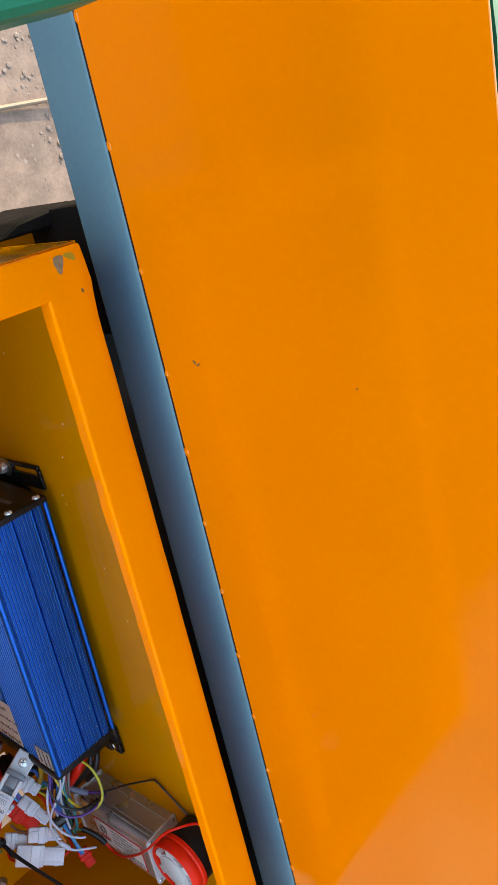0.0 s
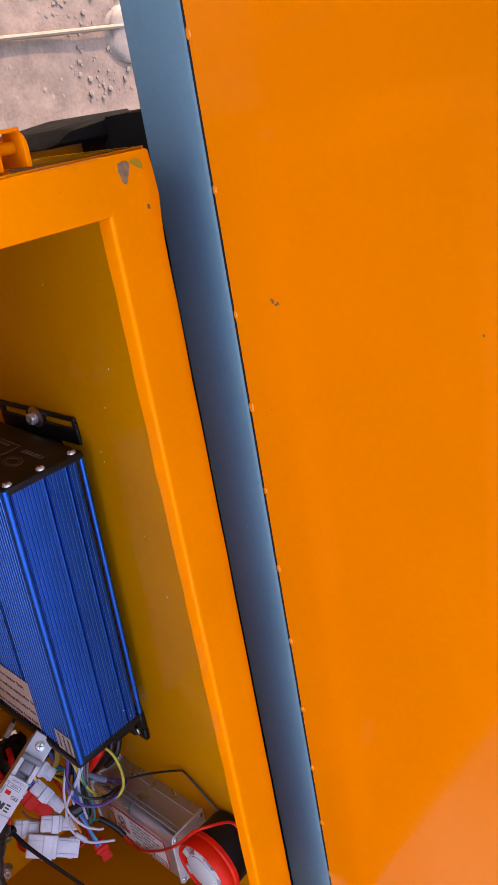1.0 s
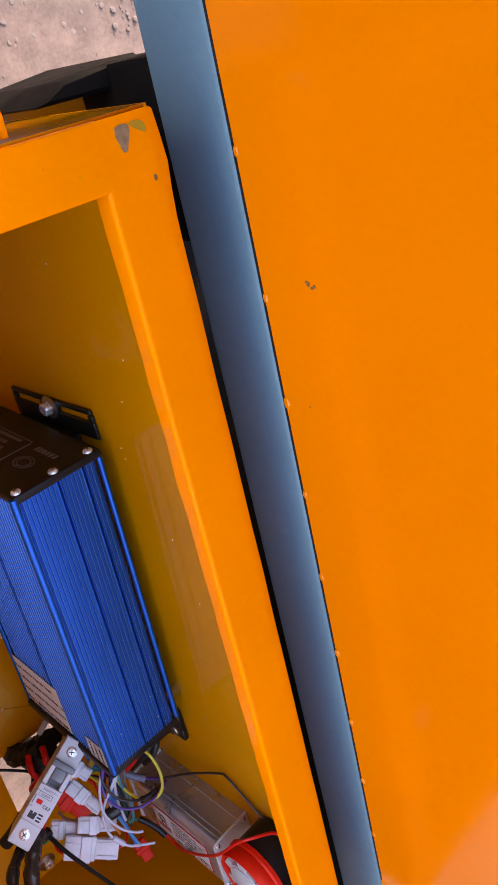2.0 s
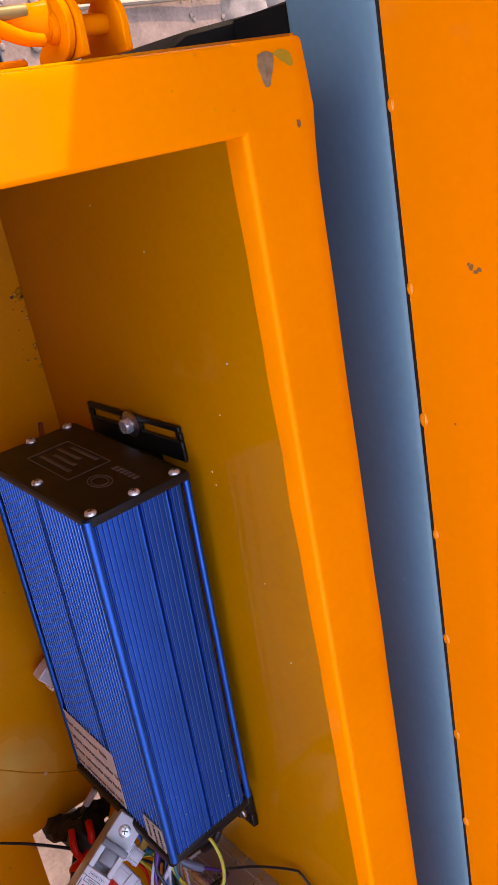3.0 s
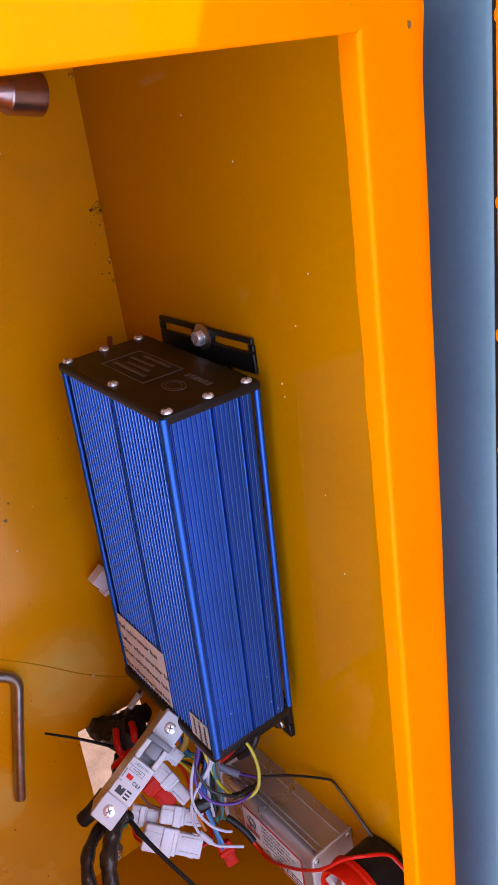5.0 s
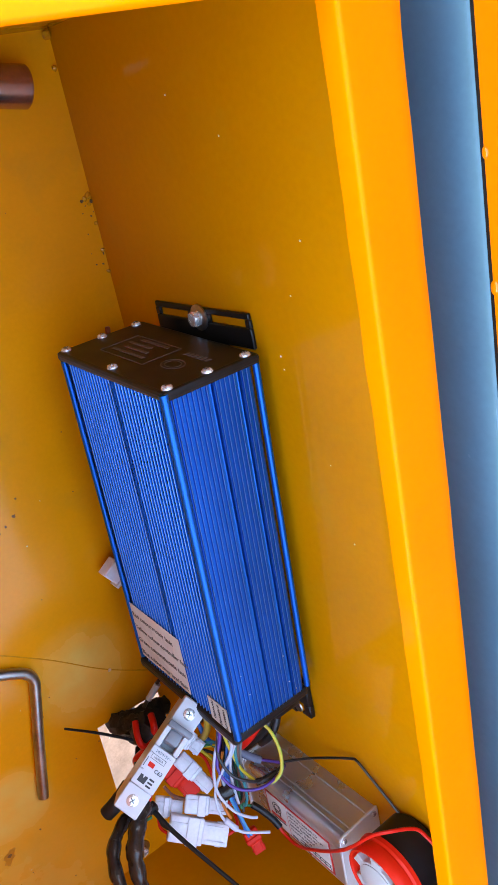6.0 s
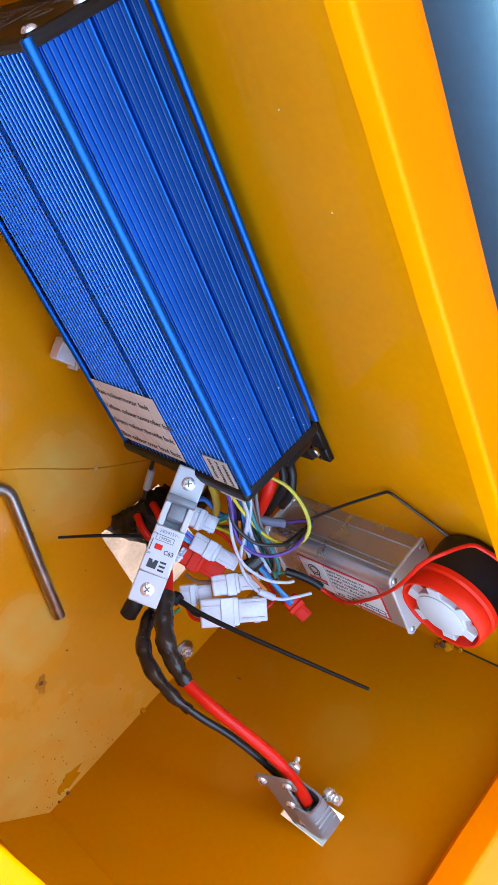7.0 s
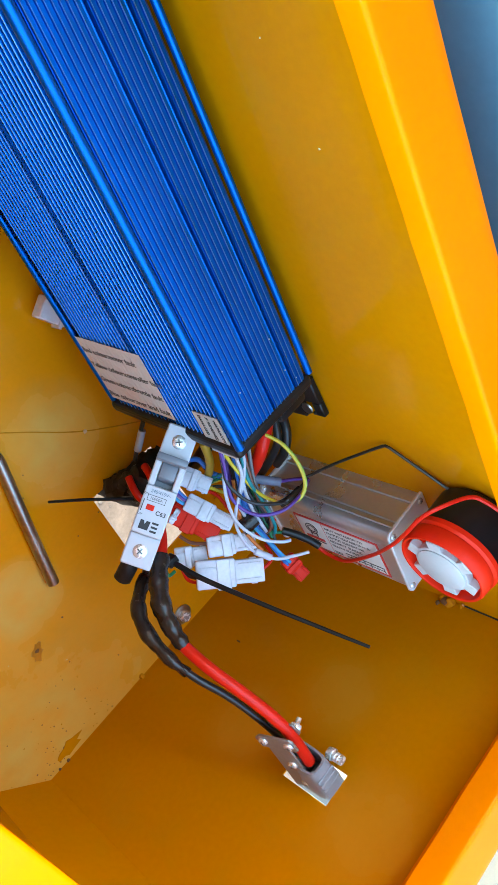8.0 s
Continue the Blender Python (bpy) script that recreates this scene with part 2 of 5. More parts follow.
def lathe(profile, seg=32, closed=False):
    """Turns (radius, height) pairs round z."""
    bm = bmesh.new()
    rings = []
    for r, z in profile:
        if r < 1e-6:
            rings.append([bm.verts.new((0, 0, z))])
        else:
            rings.append([bm.verts.new((r * math.cos(2 * math.pi * i / seg), r * math.sin(2 * math.pi * i / seg), z)) for i in range(seg)])
    pairs = list(zip(rings, rings[1:]))
    if closed:
        pairs.append((rings[-1], rings[0]))
    for a, b in pairs:
        for i in range(seg):
            j = (i + 1) % seg
            loop = [a[i % len(a)], a[j % len(a)], b[j % len(b)], b[i % len(b)]]
            loop = list(dict.fromkeys(loop))
            if len(loop) > 2:
                bm.faces.new(loop)
    bmesh.ops.recalc_face_normals(bm, faces=bm.faces)
    return bm


def prism(outline, z0, z1, bevel=0.0, seg=1):
    bm = bmesh.new()
    low = [bm.verts.new((x, y, z0)) for x, y in outline]
    high = [bm.verts.new((x, y, z1)) for x, y in outline]
    bm.faces.new(low[::-1])
    bm.faces.new(high)
    for i in range(len(low)):
        j = (i + 1) % len(low)
        bm.faces.new((low[i], low[j], high[j], high[i]))
    bmesh.ops.recalc_face_normals(bm, faces=bm.faces)
    if bevel:
        bmesh.ops.bevel(bm, geom=list(bm.edges), offset=bevel, segments=seg, profile=0.5, affect="EDGES")
    return bm


def glide(points, per=8):
    """Catmull-Rom through the points."""
    p = [Vector(q) for q in points]
    p = [p[0] * 2 - p[1]] + p + [p[-1] * 2 - p[-2]]
    out = []
    for i in range(1, len(p) - 2):
        a, b, c, d = p[i - 1], p[i], p[i + 1], p[i + 2]
        for k in range(per):
            t = k / per
            out.append(0.5 * (2 * b + (c - a) * t + (2 * a - 5 * b + 4 * c - d) * t * t + (3 * b - a - 3 * c + d) * t ** 3))
    out.append(p[-2])
    return out


def hose(points, radius, seg=10, per=8, wobble=0.0, seed=0, straight=False):
    """A round tube along a smooth path; radius is a number or a function of 0..1."""
    path = [Vector(q) for q in points] if straight else glide(points, per)
    rng = random.Random(seed)
    bm = bmesh.new()
    rings, side = [], None
    for i, q in enumerate(path):
        way = (path[min(i + 1, len(path) - 1)] - path[max(i - 1, 0)]).normalized()
        if side is None:
            side = way.orthogonal().normalized()
        side = (side - way * side.dot(way)).normalized()
        other = way.cross(side)
        r = radius(i / (len(path) - 1)) if callable(radius) else radius
        rings.append([bm.verts.new(q + (side * math.cos(2 * math.pi * k / seg) + other * math.sin(2 * math.pi * k / seg)) * r * (1 + wobble * rng.uniform(-1, 1)))
                      for k in range(seg)])
    for a, b in zip(rings, rings[1:]):
        for k in range(seg):
            j = (k + 1) % seg
            bm.faces.new((a[k], a[j], b[j], b[k]))
    bm.faces.new(rings[0][::-1])
    bm.faces.new(rings[-1])
    bmesh.ops.recalc_face_normals(bm, faces=bm.faces)
    return bm


def lettering(name, text, size, m, material, parent, bold=0.0):
    """Flat letters of the built-in font, lying 0.2 mm proud, from the pose m (x along the line, y up the letters)."""
    cu = bpy.data.curves.new(name, "FONT")
    cu.body, cu.size, cu.extrude, cu.offset = text, size, 0.00008, bold
    cu.align_x = "LEFT"
    tmp = bpy.data.objects.new(name, cu)
    me = bpy.data.meshes.new_from_object(tmp)
    bpy.data.objects.remove(tmp)
    bpy.data.curves.remove(cu)
    me.materials.clear()
    me.materials.append(material)
    me.transform(m)
    ob = new(name, me)
    hang(ob, parent)
    return ob


def basis(origin, x, y):
    """A pose with its own x and y directions."""
    x = Vector(x).normalized()
    y = Vector(y)
    y = (y - x * y.dot(x)).normalized()
    z = x.cross(y)
    return Matrix.Translation(origin) @ Matrix((x, y, z)).transposed().to_4x4()


def pan_screw(r, h):
    """A pan-head screw with a cross recess, standing on z = 0."""
    bm = lathe([(0, h), (0.45 * r, 0.97 * h), (0.8 * r, 0.75 * h), (r, 0.3 * h), (r, 0)], 18)
    return bm


def cross_slot(r, h):
    bm = block((-0.5 * r, -0.09 * r, h * 0.9), (0.5 * r, 0.09 * r, h * 1.02))
    return add(bm, block((-0.09 * r, -0.5 * r, h * 0.9), (0.09 * r, 0.5 * r, h * 1.025)))


def screw(parent, m, r=0.0036, h=0.0022, name="screw", label="bright cross-head screw"):
    head = part(name, turned(m, pan_screw(r, h)), SCREWSTEEL, parent, label)
    # Black cross paints in the dark of the recess.
    part("cross_recess", turned(m, cross_slot(r, h)), INK, head)
    return head


def hexagon(af, h, bevel=0.0006):
    r = af / math.sqrt(3)
    return prism([(r * math.cos(math.pi * k / 3), r * math.sin(math.pi * k / 3)) for k in range(6)], 0, h, bevel)


def flange_bolt(parent, m, af=0.010, washer=0.0095, shank=0.0):
    head = part("bolt", turned(m, hexagon(af, 0.0065, 0.0008)), SCREWSTEEL, parent, "zinc-plated hexagon bolt")
    part("washer", turned(m, lathe([(0.3 * washer, 0), (washer, 0), (washer, 0.0012), (0.85 * washer, 0.0019), (0.3 * washer, 0.0019)], 28)), STEEL, head)
    return head


# ---- plan (metres): box floor z = 0, side wall x = 0, end wall y = 0, ground GROUND ----
GROUND = -0.50
BOX_W, BOX_L, RIM = 0.302, 0.6635, 0.2958


# ---- ground ----
def ground_sheet():
    bm = bmesh.new()
    n = 96
    line = []
    for i in range(n + 1):
        s = 2 * i / n - 1
        line.append(math.copysign(abs(s) ** 4 * 150 + abs(s) * 1.2, s))
    grid = []
    for x in line:
        row = []
        for y in line:
            near = max(0.0, 1 - math.hypot(x, y) / 2.5)
            h = 0.004 * noise.noise((x * 6, y * 6, 0)) + 0.002 * noise.noise((x * 22, y * 22, 3))
            row.append(bm.verts.new((0.4 + x, 0.6 + y, GROUND - 0.005 + h * near)))
        grid.append(row)
    for i in range(n):
        for j in range(n):
            bm.faces.new((grid[i][j], grid[i + 1][j], grid[i + 1][j + 1], grid[i][j + 1]))
    return bm


tagged(link("ground", ground_sheet(), DIRT), "pale dry soil ground with scattered pebbles", "ground", kind="structure")


def pebble(r, seed, fine=1):
    rng = random.Random(seed)
    bm = bmesh.new()
    bmesh.ops.create_icosphere(bm, subdivisions=fine, radius=r)
    sx, sy, sz = rng.uniform(0.7, 1.3), rng.uniform(0.7, 1.3), rng.uniform(0.35, 0.6)
    for v in bm.verts:
        k = 1 + 0.25 * noise.noise(v.co * (90 if fine == 1 else 28) + Vector((seed, 0, 0)))
        v.co = Vector((v.co.x * sx * k, v.co.y * sy * k, v.co.z * sz * k))
    return bm


def gravel():
    rng = random.Random(5)
    bm = bmesh.new()
    for k in range(1500):
        x, y = rng.uniform(-0.6, 1.5), rng.uniform(-0.2, 1.5)
        r = 0.002 + 0.007 * rng.random() ** 4
        add(bm, turned(pose(x, y, GROUND - 0.006 + 0.3 * r, 0, 0, rng.uniform(0, 360)), pebble(r, k)))
    for k in range(1600):
        x, y = rng.uniform(-0.30, 0.75), rng.uniform(0.70, 1.05)
        r = 0.0012 + 0.004 * rng.random() ** 3
        add(bm, turned(pose(x, y, GROUND - 0.006 + 0.3 * r, 0, 0, rng.uniform(0, 360)), pebble(r, 2000 + k)))
    return bm


tagged(link("gravel", gravel(), STONE), "small pale pebbles scattered over the soil", "gravel", kind="stuff")

stone = link("flat_stone", turned(pose(0.690, 0.792, GROUND - 0.006), add(turned(Matrix.Diagonal((1, 1, 0.4, 1)), pebble(0.046, 401, 4)),
             turned(pose(0.07, 0.012, 0) @ Matrix.Diagonal((1, 1, 0.4, 1)), pebble(0.034, 402, 4)))), ROCK)
tagged(stone, "flat grey stone lying half buried in the soil", "stone")
stick = link("wooden_stick", hose([(0.15, 0.80, GROUND + 0.002), (0.6, 0.803, GROUND + 0.003), (1.3, 0.812, GROUND + 0.002)], 0.0040, 8), WOOD)
tagged(stick, "thin pale weathered stick lying on the ground", "stick")


# ---- plain unseen walls, added to hold back low sky, open towards the sun ----
PLASTER = mat("grey_plaster", (0.16, 0.15, 0.14), 0.85, vary=0.12, scale=6, bump=0.3)
for name, lo, hi in (("sky_block_south", (-1.95, -1.35, GROUND - 0.05), (3.0, -1.10, 1.6)), ("sky_block_north", (-1.95, 2.20, GROUND - 0.05), (0.36, 2.45, 3.1))):
    tagged(link(name, block(lo, hi, 0.004, 1), PLASTER), "plain grey wall, unseen, added to hold back low sky", "wall", kind="structure")

# ---- the cargo body beside the box: orange panel, blue-grey tube, green top rail ----
body = thing("cargo_body", "glossy orange sheet panel on a blue-grey tube rail", "vehicle body", pose(0.06, 0.1, GROUND))
part("panel", block((0.0405, -0.45, 0.2998), (0.0420, 0.986, 0.5625), 0.0004, 2), ORANGE, body, "glossy orange sheet-metal panel")
part("bottom_rail", block((0.040, -0.45, 0.249), (0.090, 1.25, 0.2985), 0.0030, 4), GREYBLUE, body, "blue-grey painted square steel tube")
# Black strip put in for the shadow gap between tube and panel.
part("seam", block((0.0407, -0.45, 0.2980), (0.0415, 0.986, 0.3000)), BLACKPAINT, body, "dark strip painting the shadow gap under the panel")
part("cross_bar", turned(pose(-0.1085, 0.7612, 0.494, 0, 0, 7), block((-0.65, 0.0, -0.016), (0.0, 0.043, 0.016), 0.006, 3)), GREEN, body, "green painted cross bar")
# Unseen bed floor, added to shade the ground below the box.
part("unseen_bed_floor", block((0.0905, -0.45, 0.2500), (1.05, 0.50, 0.2620), 0.001, 1), GREYBLUE, body)
part("back_sheet", block((0.0450, -0.45, 0.300), (0.048, 0.986, 0.5300), 0.001, 1), GREYBLUE, body)


def weld_dot(y, s):
    bm = bmesh.new()
    bmesh.ops.create_icosphere(bm, subdivisions=2, radius=1.0)
    return turned(pose(0.0405, y, 0.3006) @ Matrix.Diagonal((0.0008, 0.0040 * s, 0.0024 * s, 1)), bm)


for k, y in enumerate((-0.40, -0.33, -0.26, -0.20, -0.13, -0.06, 0.01, 0.07, 0.13, 0.19, 0.25, 0.314, 0.377, 0.4385, 0.499, 0.56, 0.634, 0.715, 0.79, 0.87)):
    part("weld", weld_dot(y, 0.8 + 0.35 * noise.noise((k * 3.1, 0, 0))), ORANGE, body)


def fleck(m, r, seed, k=9, h=0.00025):
    """A small irregular flake of chipped paint or dirt."""
    rng = random.Random(seed)
    pts = []
    for i in range(k):
        q = r * rng.uniform(0.55, 1.15)
        pts.append((q * math.cos(2 * math.pi * i / k), q * math.sin(2 * math.pi * i / k)))
    return turned(m, prism(pts, 0, h))


for y, z, r, seed in ((0.5700, 0.3325, 0.0014, 1), (0.5682, 0.3345, 0.0011, 2), (0.5690, 0.3362, 0.0010, 5), (0.5712, 0.3312, 0.0008, 6), (0.560, 0.464, 0.0009, 3), (0.50, 0.318, 0.0006, 4)):
    part("paint_chip", fleck(basis((0.0405, y, z), (0, 0, 1), (0, 1, 0)), r, seed), RUST, body)


def liner_sheet():
    """A wrinkled green sheet that hangs down behind the panel."""
    bm = bmesh.new()
    n, k = 24, 8
    grid = [[bm.verts.new((0.0485 + 0.30 * s / k + 0.010 * noise.noise((s * 0.6, j * 0.5, 2)), 0.55 + 0.6 * j / n,
                           0.560 - 0.10 * s / k + 0.014 * noise.noise((s * 0.5, j * 0.4, 7)) * (s > 0))) for j in range(n + 1)] for s in range(k + 1)]
    for s in range(k):
        for j in range(n):
            bm.faces.new((grid[s][j], grid[s + 1][j], grid[s + 1][j + 1], grid[s][j + 1]))
    back = bmesh.ops.extrude_face_region(bm, geom=list(bm.faces))
    bmesh.ops.translate(bm, verts=[v for v in back["geom"] if isinstance(v, bmesh.types.BMVert)], vec=(0, 0, -0.002))
    bmesh.ops.recalc_face_normals(bm, faces=bm.faces)
    return bm


part("liner", liner_sheet(), GREEN, body, "green sheet hanging behind the panel")

# ---- unseen dark sheet beside the box, added to darken the panel's reflection ----
dark_sheet = link("dark_sheet", block((-1.25, -0.22, 0.020), (-0.325, 1.30, 0.032), 0.002, 1), SHEETBLACK)
tagged(dark_sheet, "unseen dark sheet beside the yellow box, added to darken reflections", "vehicle floor")

# ---- black chassis behind the box ----
RUSTSTEEL = mat("rusty_bolt_steel", (0.15, 0.10, 0.075), 0.45, metal=0.6, vary=0.3, scale=120, bump=0.2)
chassis = thing("chassis_frame", "black painted steel chassis upright with bolted bracket", "vehicle frame", pose(0.06, 0.64, GROUND))
part("upright", block((0.046, 0.590, GROUND), (0.088, 0.672, 0.2485), 0.003, 2), BLACKPAINT, chassis)


def sleeve():
    bm = block((0.0435, 0.586, 0.180), (0.0895, 0.682, 0.2465), 0.003, 2)
    bmesh.ops.subdivide_edges(bm, edges=list(bm.edges), cuts=3, use_grid_fill=True)
    for v in bm.verts:
        v.co += Vector((0.0009, 0.0014, 0.001)) * noise.noise(v.co * 160)
    return bm


part("side_member", block((0.004, -0.45, 0.150), (0.088, 0.5895, 0.205), 0.002, 1), RUBBER, chassis)
part("sleeve", sleeve(), RUBBER, chassis, "melted black rubber sleeve")
part("sleeve", prism([(-0.006, 0.669), (0.068, 0.669), (0.066, 0.684), (0.014, 0.6785)], 0.12, 0.212, 0.002), RUBBER, chassis, "black rubber flap")
part("bracket_bar", block((-0.058, 0.6655, 0.130), (-0.042, 0.703, 0.150), 0.002, 2), BLACKPAINT, chassis)
part("bracket_arm", turned(pose(-0.040, 0.702, 0.150, 0, 0, 172), block((0, -0.002, -0.012), (0.26, 0.008, 0.0), 0.001, 1)), BLACKPAINT, chassis)
for k, (x, y) in enumerate(((-0.070, 0.694), (-0.086, 0.690))):
    nut = part("bolt", turned(pose(x, y, 0.130), hexagon(0.012, 0.010, 0.0008)), RUSTSTEEL, chassis, "rusty hexagon bolt")
    part("thread", turned(pose(x, y, 0.142), lathe([(0, -0.03), (0.0035, -0.03), (0.0035, 0.012), (0, 0.012)], 12)), RUSTSTEEL, nut)
part("spindle", turned(pose(-0.083, 0.712, 0.10), lathe([(0, 0), (0.006, 0), (0.006, 0.05), (0.0085, 0.05), (0.0085, 0.056), (0, 0.056)], 18)), RUSTSTEEL, chassis)
part("brass_bolt", turned(pose(-0.062, 0.712, 0.14, 0, 0, 10), lathe([(0, 0.008), (0.005, 0.007), (0.0068, 0.004), (0.0068, 0), (0, 0)], 18)), STEEL, chassis)


def patch(m, outline, h=0.00022):
    """A soft-edged chip with a smooth closed outline."""
    ring = glide([(x, y, 0) for x, y in outline + outline[:1]], 4)[:-1]
    return turned(m, prism([(q.x + 0.00025 * noise.noise(q * 900), q.y + 0.00025 * noise.noise(q * 900 + Vector((5, 0, 0)))) for q in ring], 0, h))


# ---- the open yellow tool box ----
box = thing("tool_box", "open yellow painted sheet-metal box with folded rim", "box", pose(-0.15, 0.33, 0))


def sheet_with_hole(outer, hole, z0, z1):
    """A plate with an opening that goes through it."""
    bm = bmesh.new()
    n = len(hole)
    faces = []
    for z in (z0, z1):
        a = [bm.verts.new((x, y, z)) for x, y in outer]
        b = [bm.verts.new((x, y, z)) for x, y in hole]
        for i in range(n):
            j = (i + 1) % n
            bm.faces.new((a[i], a[j], b[j], b[i]))
        faces.append((a, b))
    (a0, b0), (a1, b1) = faces
    for lo, hi in ((a0, a1), (b0, b1)):
        for i in range(n):
            j = (i + 1) % n
            bm.faces.new((lo[i], lo[j], hi[j], hi[i]))
    bmesh.ops.recalc_face_normals(bm, faces=bm.faces)
    return bm


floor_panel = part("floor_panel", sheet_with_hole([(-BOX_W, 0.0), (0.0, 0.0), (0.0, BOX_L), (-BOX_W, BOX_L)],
                   [(-0.117, 0.070), (-0.052, 0.072), (-0.056, 0.152), (-0.1155, 0.155)], -0.0015, 0.0), PAINT_FLOOR_LIT, box, "dusty yellow floor sheet with a cut-out")
part("side_wall", block((0.0, -0.0015, -0.0015), (0.0015, BOX_L + 0.0015, RIM - 0.004)), PAINT_IN_SHADED, box)
part("side_wall", block((-BOX_W - 0.0015, -0.0015, -0.0015), (-BOX_W, BOX_L + 0.0015, RIM - 0.004)), PAINT_IN_SHADED, box)
part("end_wall", block((-BOX_W, BOX_L, -0.0015), (0.0, BOX_L + 0.0015, RIM - 0.004)), PAINT_IN_SHADED, box)
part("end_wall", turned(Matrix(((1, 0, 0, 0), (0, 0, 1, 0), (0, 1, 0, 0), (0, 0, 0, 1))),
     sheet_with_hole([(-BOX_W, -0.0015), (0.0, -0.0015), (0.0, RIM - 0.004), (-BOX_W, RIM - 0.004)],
                     [(-0.1672, 0.159), (-0.1437, 0.159), (-0.1437, 0.1982), (-0.1672, 0.1982)], -0.0015, 0.0)), PAINT_IN_SHADED, box)


def rim_bar(a, b, width, drop, wave, seed, corner_r=0.0, flare=0.0):
    """A folded rim from a to b (on its outer top edge); width goes to the left of the way, drop is the lip."""
    a, b = Vector(a), Vector(b)
    way = (b - a).normalized()
    inward = Vector((-way.y, way.x, 0))
    up = Vector((0, 0, 1))
    r = 0.0019
    corner = []
    for k in range(5):
        t = math.pi / 2 * k / 4
        corner.append((width - r + r * math.sin(t), -r + r * math.cos(t)))
    outer = [(0.0016 - 0.0016 * math.sin(t), -0.0016 + 0.0016 * math.cos(t)) for t in (math.pi / 2, math.pi / 4, 0)]
    prof = [(0, -drop - 0.004), (0, -0.0032)] + outer + [(0.0055, 0), (width - r - 0.0018, 0)] + corner + [(width - 0.0002, -r - 0.0016), (width - 0.0012, -drop), (width - 0.0045, -drop - 0.003)]
    n = max(8, int((b - a).length / 0.012))
    bm = bmesh.new()
    rings = []
    length = (b - a).length
    steps = [k * length / n for k in range(n)] + ([length - corner_r * f for f in (0.9, 0.7, 0.5, 0.3, 0.15, 0.05)] if corner_r else []) + [length]
    for at in sorted(steps):
        i = at / length * n
        q = a + way * at
        cut = corner_r - length + at
        bent = flare * (0.45 * min(1.0, at / 0.4) + math.exp(-((length - at - 0.0225) / 0.014) ** 2))
        cut = corner_r - math.sqrt(max(0.0, corner_r ** 2 - cut ** 2)) if cut > 0 else 0.0
        w = wave * noise.noise((i * 0.45, seed, 0))
        w2 = wave * 0.5 * noise.noise((i * 0.3, seed + 9, 0))
        ring = []
        for j, (s, z) in enumerate(prof):
            low = j >= len(prof) - 2
            shift = w if low else (w2 if s < 0.002 else w2 * 0.3)
            ring.append(bm.verts.new(q + inward * (s + shift + (cut - bent if s < 0.003 else 0.0)) + up * z))
        rings.append(ring)
    for p, q in zip(rings, rings[1:]):
        for j in range(len(prof)):
            k = (j + 1) % len(prof)
            bm.faces.new((p[j], p[k], q[k], q[j]))
    bm.faces.new(rings[0])
    bm.faces.new(rings[-1][::-1])
    bmesh.ops.recalc_face_normals(bm, faces=bm.faces)
    return bm


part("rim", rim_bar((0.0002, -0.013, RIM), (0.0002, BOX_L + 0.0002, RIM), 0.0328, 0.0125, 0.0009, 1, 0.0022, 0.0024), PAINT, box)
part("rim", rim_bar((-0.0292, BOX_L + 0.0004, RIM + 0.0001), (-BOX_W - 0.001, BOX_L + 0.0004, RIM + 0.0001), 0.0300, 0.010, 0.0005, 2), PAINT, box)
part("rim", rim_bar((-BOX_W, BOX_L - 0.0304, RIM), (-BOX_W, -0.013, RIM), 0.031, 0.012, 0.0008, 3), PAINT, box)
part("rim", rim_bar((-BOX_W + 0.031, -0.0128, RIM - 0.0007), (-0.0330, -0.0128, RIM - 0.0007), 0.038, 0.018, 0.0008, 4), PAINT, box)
SCUFF = mat("scuffed_paint", (0.30, 0.17, 0.008), 0.3, vary=0.2, scale=120, bump=0.1)
part("paint_chip", patch(pose(-0.0186, 0.6545, RIM + 0.0001) @ Matrix.Diagonal((0.85, 0.68, 1, 1)), [(-0.003, 0.0068), (0.001, 0.0078), (0.0052, 0.0062), (0.0048, 0.001), (0.003, -0.004), (0.0012, -0.0085), (-0.0012, -0.0085), (-0.0026, -0.003), (-0.0038, 0.002)]), BAREMETAL, box, "patch of bare grey primer")
part("paint_chip", patch(pose(-0.0124, 0.6566, RIM + 0.0001) @ Matrix.Diagonal((0.95, 0.75, 1, 1)), [(-0.002, 0.0030), (0.0018, 0.0045), (0.0062, 0.0030), (0.0078, -0.0006), (0.0070, -0.0036), (0.0030, -0.0010)]), SCUFF, box, "scuffed paint")
part("paint_chip", patch(pose(-0.0062, 0.6345, RIM + 0.0001), [(-0.0008, 0.0014), (0.0005, 0.0012), (0.0009, -0.0006), (-0.0002, -0.0014), (-0.0007, -0.0004)]), RUST, box, "rusty pinhole in the paint")
for k, (x, y) in enumerate(((-0.060, 0.6520), (-0.036, 0.6430), (-0.0445, 0.6445), (-0.048, 0.6615))):
    part("paint_chip", fleck(pose(x, y, RIM + 0.0001), 0.00045, 60 + k, 6), BEAD, box)


def bump_bead(m, r, seed):
    bm = bmesh.new()
    bmesh.ops.create_icosphere(bm, subdivisions=2, radius=r)
    for v in bm.verts:
        v.co *= 1 + 0.55 * noise.noise(v.co * (1.3 / r) + Vector((seed, 0, 0)))
    return turned(m, bm)


part("corner_gusset", prism([(-0.271, 0.0), (-0.3021, 0.0345), (-0.3021, 0.0368), (-0.2695, 0.0)], 0.0, RIM - 0.006), PAINT_IN_SHADED, box)
